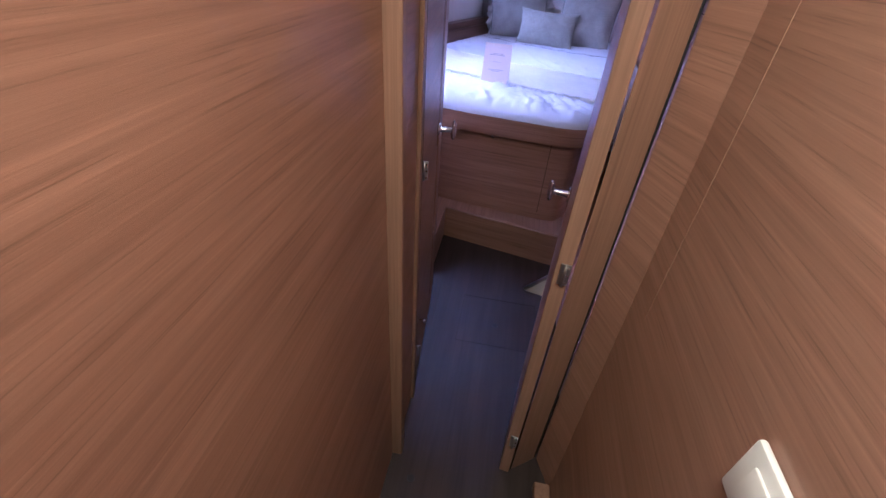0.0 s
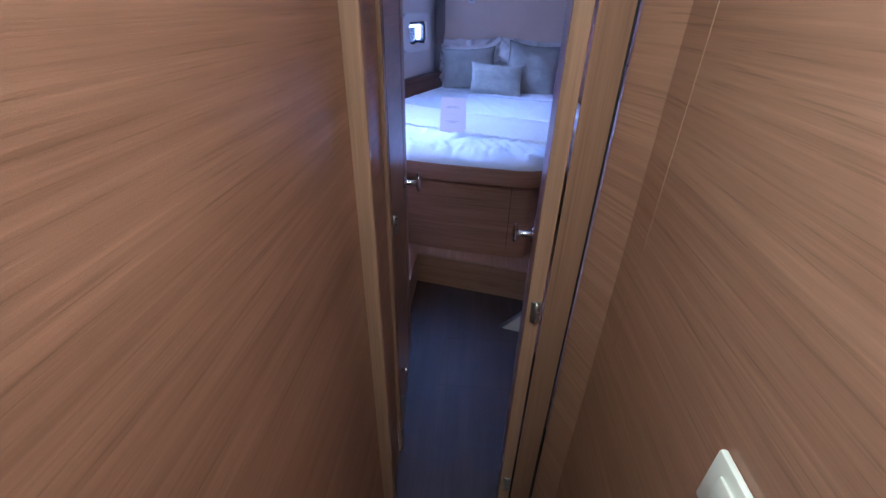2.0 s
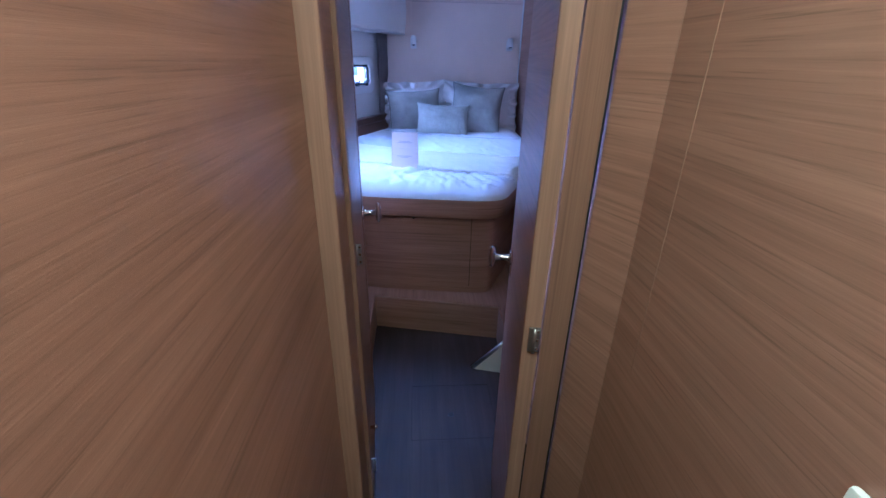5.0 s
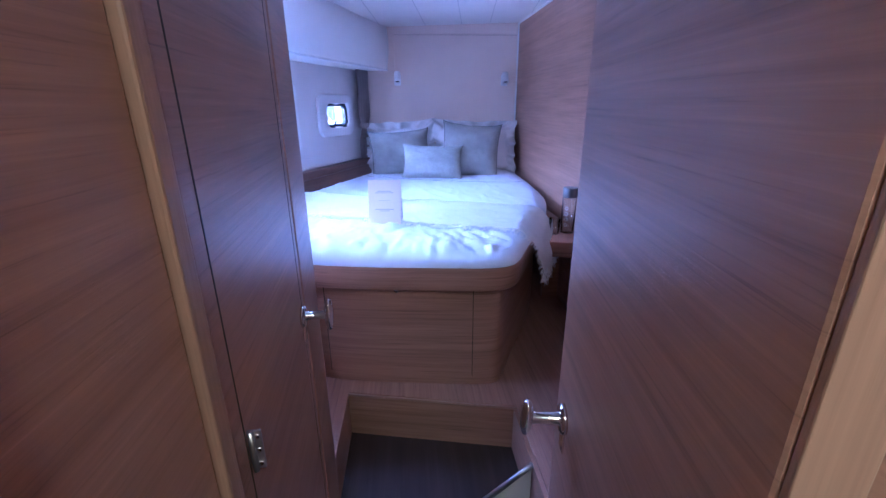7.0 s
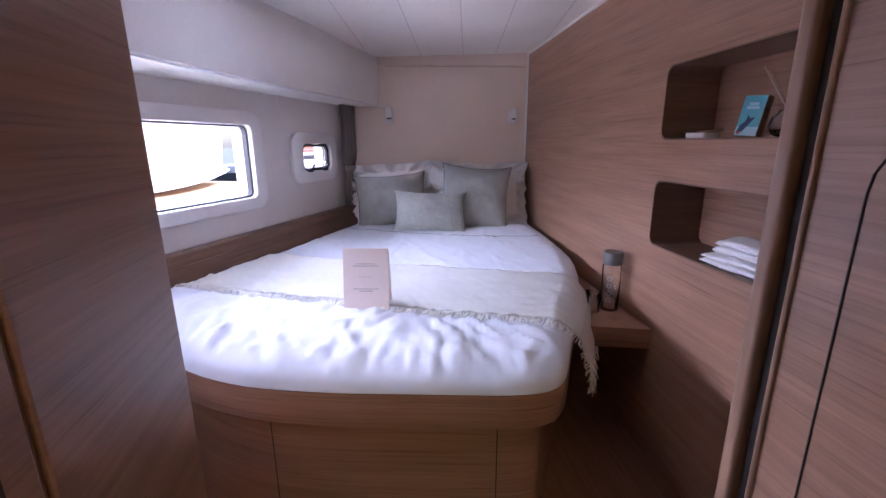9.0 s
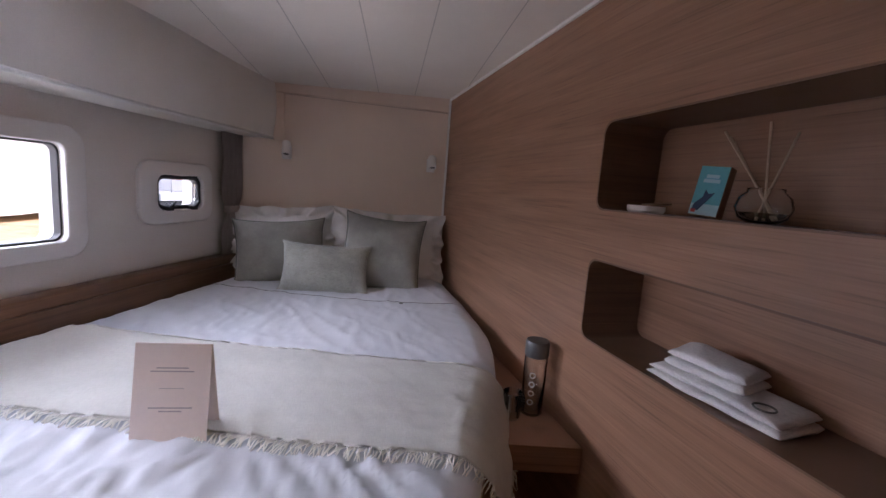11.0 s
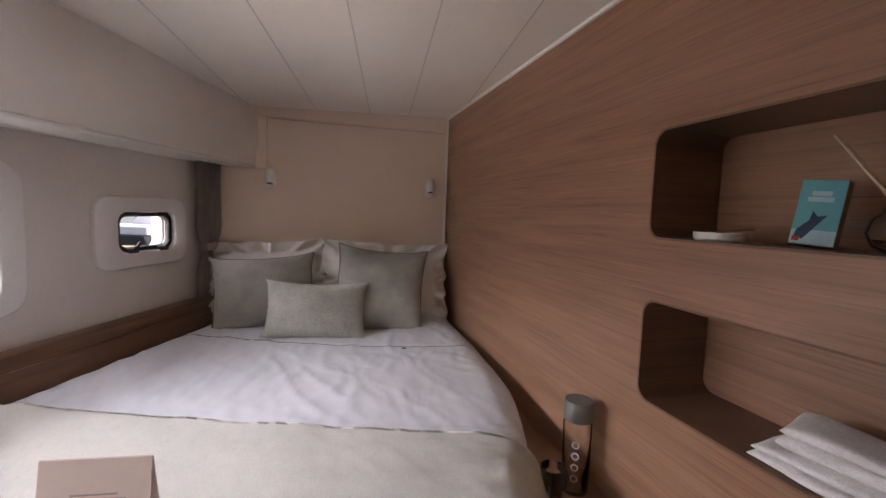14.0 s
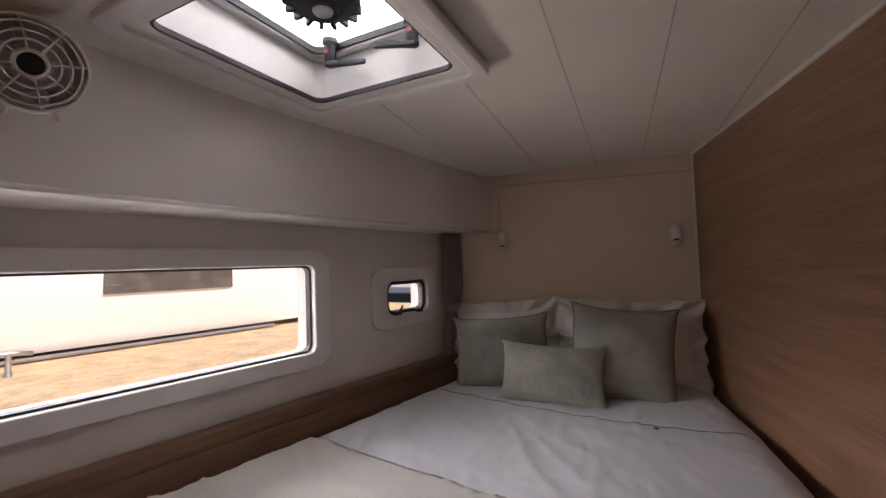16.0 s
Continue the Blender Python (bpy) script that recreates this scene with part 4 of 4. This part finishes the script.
part("printed_shape", prism([(-0.025, 0.012), (-0.012, 0.010), (0.004, 0.036), (0.014, 0.052), (0.002, 0.049), (-0.006, 0.058), (-0.008, 0.042), (-0.022, 0.026)], -0.0170, -0.0161, "xzy"), NAVY, carton, "dark blue printed shape")
part("printed_spot", box((-0.026, -0.0170, 0.006), (-0.016, -0.0161, 0.014)), RED, carton, "small red print")

jar = thing("reed_diffuser", pose(0.112, 1.968, 1.3545) @ Matrix.Scale(0.88, 4), "round clear glass reed diffuser with wooden sticks", "diffuser")
part("jar", lathe([(0.0, 0.003), (0.030, 0.0), (0.048, 0.012), (0.056, 0.034), (0.050, 0.058), (0.036, 0.070), (0.036, 0.078), (0.033, 0.078), (0.033, 0.069), (0.046, 0.056), (0.052, 0.034), (0.045, 0.015), (0.028, 0.005), (0.0, 0.006)], 32), THIN, jar, "clear round glass", True)
part("oil", lathe([(0.0, 0.007), (0.027, 0.007), (0.043, 0.016), (0.047, 0.024), (0.0, 0.024)], 32), glass("scent_oil", 0.0, (0.98, 0.94, 0.86), 1.36), jar, "clear scented oil", "angle")
for k, (dx, dy, hgt) in enumerate(((-0.01, 0.120, 0.215), (0.005, 0.104, 0.190), (-0.02, 0.000, 0.222), (0.02, -0.034, 0.200), (0.0, 0.112, 0.203))):
    part("reed", tube([(-dx * 0.3, -dy * 0.25, 0.012), (dx, dy, hgt)], 0.0027, 7), plain("reed_wood", (0.62, 0.47, 0.33), 0.7) if k == 0 else bpy.data.materials["reed_wood"], jar, "thin reed stick", True)


def towel(name, m, w, d, h, layers, label, seed):
    """A folded towel: plump layers with round folds and soft ends."""
    top = thing(name, m, label, "towel")
    for k in range(layers):
        t = h / layers
        b = bmesh.new()
        secs = []
        for i in range(33):
            f = -1 + 2 * i / 32
            end = (1 - abs(f) ** 9) ** 0.5
            row = []
            for a in range(28):
                an = 2 * math.pi * a / 28
                c, sn = math.cos(an), math.sin(an)
                yy = math.copysign(abs(c) ** 0.42, c) * d / 2 * (1 - 0.05 * k)
                zz = math.copysign(abs(sn) ** 0.62, sn) * t / 2 * (0.25 + 0.75 * end)
                x = f * w / 2 * (1 - 0.03 * k) + 0.006 * noise.noise(Vector((yy * 18, seed, k)))
                yy += 0.008 * noise.noise(Vector((x * 12, seed, k + 3)))
                lump = 0.5 + 0.5 * max(0.0, sn)
                row.append(b.verts.new((x, yy, t * (k + 0.5) * (0.9 + 0.1 * end) + zz + lump * (0.006 * noise.noise(Vector((x * 10, yy * 13, seed + k))) + 0.002 * noise.noise(Vector((x * 34, yy * 34, seed + k)))))))
            secs.append(row)
        for p, q in zip(secs, secs[1:]):
            for a in range(len(p)):
                c = (a + 1) % len(p)
                b.faces.new((p[a], p[c], q[c], q[a]))
        b.faces.new(secs[0])
        b.faces.new(secs[-1])
        part("fold", b, TERRY, top, "", True)
    return top


towel("folded_towel", pose(0.085, 1.958, 0.9875, 0, 0, -84), 0.285, 0.130, 0.036, 2, "folded white terry towel lying in the niche", 1.0)
towel("folded_towel", pose(0.088, 1.990, 1.0225, 0, 2, -76), 0.165, 0.105, 0.046, 2, "small folded white towel on a larger one", 6.0)
emblem = thing("embroidered_ring", pose(0.060, 1.86, 1.0245), "small grey embroidered ring on the folded towel", "embroidery")
part("ring", tube([(0.018 * math.cos(2 * math.pi * k / 20), 0.018 * math.sin(2 * math.pi * k / 20), 0.0) for k in range(20)], 0.002, 6, None, True), PIPING, emblem, "", True)


# ---------------------------------------------------------------- lamps, curtains, fan
def reading_lamp(at):
    top = thing("reading_lamp", pose(*at) @ Matrix.Scale(1.12, 4), "small white tube reading lamp on the head wall", "lamp", "reading lamps on the head wall")
    part("base", box((-0.024, -0.010, -0.045), (0.024, 0.0, 0.03), 0.006), WHITE, top, "", "angle")
    part("tube", moved(lathe([(0.0, 0.036), (0.020, 0.034), (0.022, 0.028), (0.022, -0.036), (0.018, -0.038), (0.016, -0.030), (0.0, -0.030)], 24), pose(0, -0.040, 0.010, -24)), WHITE, top, "white lamp tube", True)
    part("lens", moved(lathe([(0.0, -0.031), (0.0155, -0.031), (0.0155, -0.028), (0.0, -0.028)], 20), pose(0, -0.040, 0.010, -24)), DARKPL, top, "dark lens")
    part("stud", lathe([(0.0, 0.016), (0.007, 0.015), (0.007, 0.0), (0.0, 0.0)], 12, None, pose(0.012, -0.010, -0.030, 90)), WHITE, top, "", True)
    return top


lamp_a = reading_lamp((-0.972, 3.9995, 1.538))
copy_thing(lamp_a, pose(-0.105, 3.9995, 1.532))


def curtain(m, w, h, folds, tie, label, seed):
    top = thing("curtain", m, label, "curtain")
    b = bmesh.new()
    nx, nz = folds * 10, 40
    g = []
    for i in range(nx + 1):
        col = []
        for j in range(nz + 1):
            u, v = i / nx, j / nz
            pinch = 1 - 0.45 * math.exp(-((v - tie) / 0.10) ** 2) if tie else 1.0
            x = (u - 0.5) * w * pinch + 0.010 * noise.noise(Vector((u * 3, v * 3, seed)))
            y = 0.014 * math.sin(u * folds * 2 * math.pi + 1.5 * noise.noise(Vector((u, v * 2, seed)))) * pinch
            col.append(b.verts.new((x, y, h * v)))
        g.append(col)
    for i in range(nx):
        for j in range(nz):
            b.faces.new((g[i][j], g[i + 1][j], g[i + 1][j + 1], g[i][j + 1]))
    bmesh.ops.solidify(b, geom=b.faces[:], thickness=0.0025)
    part("cloth", b, DRAPE, top, "", True)
    if tie:
        part("tie_band", moved(ring(rounded(-w * 0.3, w * 0.3, -0.022, 0.022, 0.018), rounded(-w * 0.3 + 0.004, w * 0.3 - 0.004, -0.018, 0.018, 0.016), 0, 0.035), Matrix.Translation((0, 0, h * tie)) @ Matrix.Rotation(radians(90), 4, "X")), DRAPE, top, "cloth tie band", "angle")
    return top


curtain(HULL @ Matrix.Translation((0.100, 0.048, 0.940)), 0.17, 0.657, 4, 0.35, "taupe curtain gathered in the corner under the soffit", 1.0)
curtain(HULL @ Matrix.Translation((2.02, 0.05, 1.10)), 0.18, 0.49, 4, 0, "taupe curtain hanging beside the hull window", 5.0)


def cabin_fan(m):
    """Small white wall fan: foot, motor, guard of rings and spokes, blades at rest; local z points to the cabin."""
    top = thing("cabin_fan", m, "small white round cabin fan with a wire guard", "fan")
    R = 0.078
    part("foot", lathe([(0.0, -0.085), (0.045, -0.085), (0.045, -0.078), (0.030, -0.070), (0.018, -0.045), (0.018, -0.03), (0.0, -0.03)], 24), WHITE, top, "", True)
    part("back_shell", lathe([(0.0, -0.020), (0.060, -0.020), (R - 0.005, -0.016), (R - 0.005, -0.013), (0.0, -0.016)], 36), WHITE, top, "pale back shell", True)
    part("motor", lathe([(0.0, -0.035), (0.030, -0.033), (0.034, -0.010), (0.022, 0.0), (0.0, 0.0)], 24), WHITE, top, "", True)
    part("rim", lathe([(R - 0.004, -0.022), (R, -0.020), (R + 0.002, 0.0), (R, 0.020), (R - 0.004, 0.022), (R - 0.006, 0.0), (R - 0.004, -0.022)], 40), WHITE, top, "", True)
    for r, z in ((0.066, 0.026), (0.052, 0.029), (0.038, 0.031)):
        part("guard_ring", tube([(r * math.cos(2 * math.pi * k / 36), r * math.sin(2 * math.pi * k / 36), z) for k in range(36)], 0.0017, 6, None, True), WHITE, top, "", True)
    for k in range(8):
        a = 2 * math.pi * k / 8 + 0.2
        part("spoke", tube([(0.02 * math.cos(a), 0.02 * math.sin(a), 0.032), (0.05 * math.cos(a), 0.05 * math.sin(a), 0.030), ((R - 0.002) * math.cos(a), (R - 0.002) * math.sin(a), 0.018)], 0.0016, 6), WHITE, top, "", True)
    part("hub_ring", lathe([(0.018, 0.028), (0.024, 0.030), (0.024, 0.036), (0.018, 0.036), (0.018, 0.028)], 28), WHITE, top, "", True)
    part("hub", lathe([(0.0, 0.030), (0.0175, 0.030), (0.0175, 0.024), (0.0, 0.024)], 24), DARKPL, top, "dark hub")
    for k in range(4):
        a = 2 * math.pi * k / 4
        b = bmesh.new()
        vs = []
        for r, w, tw in ((0.018, 0.010, 0.008), (0.045, 0.024, 0.006), (0.068, 0.022, 0.004)):
            vs.append([b.verts.new((r, -w, 0.008 - tw)), b.verts.new((r, w, 0.008 + tw))])
        for p, q in zip(vs, vs[1:]):
            b.faces.new((p[0], q[0], q[1], p[1]))
        bmesh.ops.solidify(b, geom=b.faces[:], thickness=0.002)
        part("blade", moved(b, Matrix.Rotation(a, 4, "Z")), WHITE, top, "", True)
    for k in (-1, 1):
        part("clip", moved(box((-0.012, -0.006, -0.02), (0.012, 0.006, 0.012), 0.003), Matrix.Rotation(radians(-90 + 22 * k), 4, "Z") @ Matrix.Translation((R + 0.006, 0, 0))), WHITE, top, "", "angle")
    return top


cabin_fan(look((-1.535, 2.121, 1.787), (-0.74, 1.70, 1.52)) @ Matrix.Rotation(math.pi, 4, "Y"))

# ---------------------------------------------------------------- small fittings in the passage and the well
hatch_floor = structure("floor_hatch", ring([(-0.982, 1.032), (-0.625, 1.032), (-0.625, 1.340), (-0.982, 1.340)], [(-0.980, 1.034), (-0.627, 1.034), (-0.627, 1.338), (-0.980, 1.338)], -0.0012, 0.0012), GAP, "thin joint of a lift-out floor hatch", "floor hatch")
hatch_floor.matrix_basis = Matrix(((1, 0, 0, 0), (0, 0, 1, 0), (0, 1, 0, 0.0), (0, 0, 0, 1)))
for x, y in ((-0.811, 1.160), (-1.030, 0.395)):
    pull = thing("floor_pull", pose(x, y, 0.0), "small dark finger hole in the floor", "floor pull", "finger holes in the floor")
    part("ring", lathe([(0.010, 0.0), (0.013, 0.0), (0.013, 0.0015), (0.010, 0.0012), (0.010, 0.0)], 20), DARKPL, pull)
    part("hole", lathe([(0.0, 0.0006), (0.0105, 0.0006), (0.0105, 0.0002), (0.0, 0.0002)], 20), BLACK, pull)
stop = thing("door_stop", pose(-1.115, 0.80, 0.33), "small chrome door catch low on the wall", "door catch")
part("knob", lathe([(0.0, 0.024), (0.007, 0.022), (0.009, 0.014), (0.005, 0.008), (0.005, 0.0), (0.0, 0.0)], 16, None, Matrix.Translation((0.012, 0, 0)) @ Matrix.Rotation(radians(90), 4, "Y")), CHROME, stop, "", True)
gus = thing("gusset", pose(-0.600, 1.44, 0.0, 0, 0, -14), "pale triangular panel with a grey sloping edge beside the well", "gusset")
part("panel", prism([(-0.074, 0.0), (0.076, 0.0), (0.076, 0.190)], -0.008, 0.008, "xzy"), WHITE, gus, "off-white triangular face")
part("edge_cap", tube([(-0.082, 0.0, 0.006), (0.0, 0.0, 0.104), (0.076, 0.0, 0.196)], 0.010, 10), STEEL, gus, "grey sloping edge", True)
switch = thing("switch_plate", pose(-0.5725, -0.018, 1.028, 0, 0, 0), "white switch plate on the passage wall", "switch")
part("plate", box((-0.010, -0.045, -0.045), (0.0, 0.045, 0.045), 0.004), WHITE, switch, "", "angle")
part("rocker", box((-0.015, -0.022, -0.028), (-0.0102, 0.022, 0.028), 0.003), WHITE, switch, "white rocker", "angle")

# ---------------------------------------------------------------- outside: quay and the next boat
STONE = plain("ochre_paving", (0.66, 0.48, 0.29), 0.85, vary=0.22, grain=14.0, relief=0.6, depth=0.01)
structure("ground", prism([(-400, -400), (400, -400), (400, 400), (-400, 400)], -0.9, -0.8), plain("harbour_water", (0.05, 0.09, 0.10), 0.12, vary=0.2, grain=2.0, relief=0.6, depth=0.05), "grey-green harbour water", "water")
structure("quay", moved(box((-7.0, -9.0, -0.79), (30.0, -2.3, 0.36), 0.02), HULL), STONE, "sunlit ochre stone quay beside the boat", "quay")
boat = thing("boat", HULL @ Matrix.Translation((0, 0, 0)), "white hull of a large boat lying along the quay", "boat")
b = bmesh.new()
secs = []
for u in np.linspace(-6.6, 16, 38):
    k = max(0.0, (-2.2 - u) / 4.4)
    off = -6.0 - 1.6 * k * k
    secs.append([b.verts.new((u, off - 0.10 + 0.35 * k, 0.46 + 0.25 * k * k)), b.verts.new((u, off, 0.60 + 0.25 * k * k)), b.verts.new((u, off + 0.12, 1.6)), b.verts.new((u, off + 0.15, 4.2)), b.verts.new((u, off - 3.0, 4.3)), b.verts.new((u, off - 3.0, 0.44))])
for p, q in zip(secs, secs[1:]):
    for k in range(6):
        b.faces.new((p[k], p[(k + 1) % 6], q[(k + 1) % 6], q[k]))
b.faces.new(secs[0])
b.faces.new(secs[-1])
part("hull", b, WHITE, boat, "", "angle")
part("window_band", box((-1.56, -5.97, 1.17), (0.22, -5.885, 1.95), 0.01), plain("smoked_glass", (0.085, 0.078, 0.07), 0.08, vary=0.25, grain=3.0), boat, "dark hull window")
part("boot_stripe", box((-2.4, -6.10, 0.385), (16, -5.985, 0.425), 0.01), plain("grey_stripe", (0.20, 0.20, 0.20), 0.5), boat, "grey boot stripe")
cleat = thing("cleat", HULL @ Matrix.Translation((1.34, -5.2, 0.36)) @ Matrix.Scale(1.4, 4), "grey mooring cleat on the quay", "cleat")
part("bar", tube([(-0.22, 0, 0.16), (-0.1, 0, 0.18), (0.1, 0, 0.18), (0.22, 0, 0.16)], 0.02, 8), STEEL, cleat, "", True)
for u in (-0.08, 0.08):
    part("foot", lathe([(0.03, 0.0), (0.02, 0.05), (0.02, 0.18)], 10, None, Matrix.Translation((u, 0, 0))), STEEL, cleat, "", True)

far = thing("boat", HULL @ Matrix.Translation((-13.6, -10.6, 0.0)), "distant moored boat with a dark hull, white deckhouse and orange cover", "boat")
part("hull", prism([(-3.0, -0.79), (3.0, -0.79), (3.6, 0.35), (-3.2, 0.35)], -1.2, 1.2, "xzy", 0.1), DARKPL, far, "dark hull", "angle")
part("deck_band", box((-3.2, -1.25, 0.351), (3.5, 1.25, 0.62), 0.04), WHITE, far, "white deck band")
part("deckhouse", prism([(-1.6, 0.621), (1.9, 0.621), (1.5, 1.02), (-1.2, 1.02)], -0.8, 0.8, "xzy", 0.06), WHITE, far, "white deckhouse", "angle")
part("cover", prism([(-0.9, 1.021), (1.0, 1.021), (0.8, 1.42), (-0.6, 1.42)], -0.7, 0.7, "xzy", 0.08), plain("orange_canvas", (0.40, 0.15, 0.08), 0.8), far, "orange canvas cover", "angle")
part("window_strip", box((-1.25, 0.76, 0.72), (1.55, 0.815, 0.90), 0.01), DARKPL, far, "dark window strip")
for k in range(7):
    part("stanchion", tube([(-3.0 + k, 1.2, 0.62), (-3.0 + k, 1.2, 1.15)], 0.014, 6), STEEL, far, "", True)
part("guard_rail", tube([(-3.0, 1.2, 1.15), (0.0, 1.2, 1.15), (3.0, 1.2, 1.15)], 0.014, 6), STEEL, far, "", True)
part("mast", tube([(0.2, 0, 1.0), (0.2, 0, 9.0)], 0.07, 10), STEEL, far, "grey mast", True)
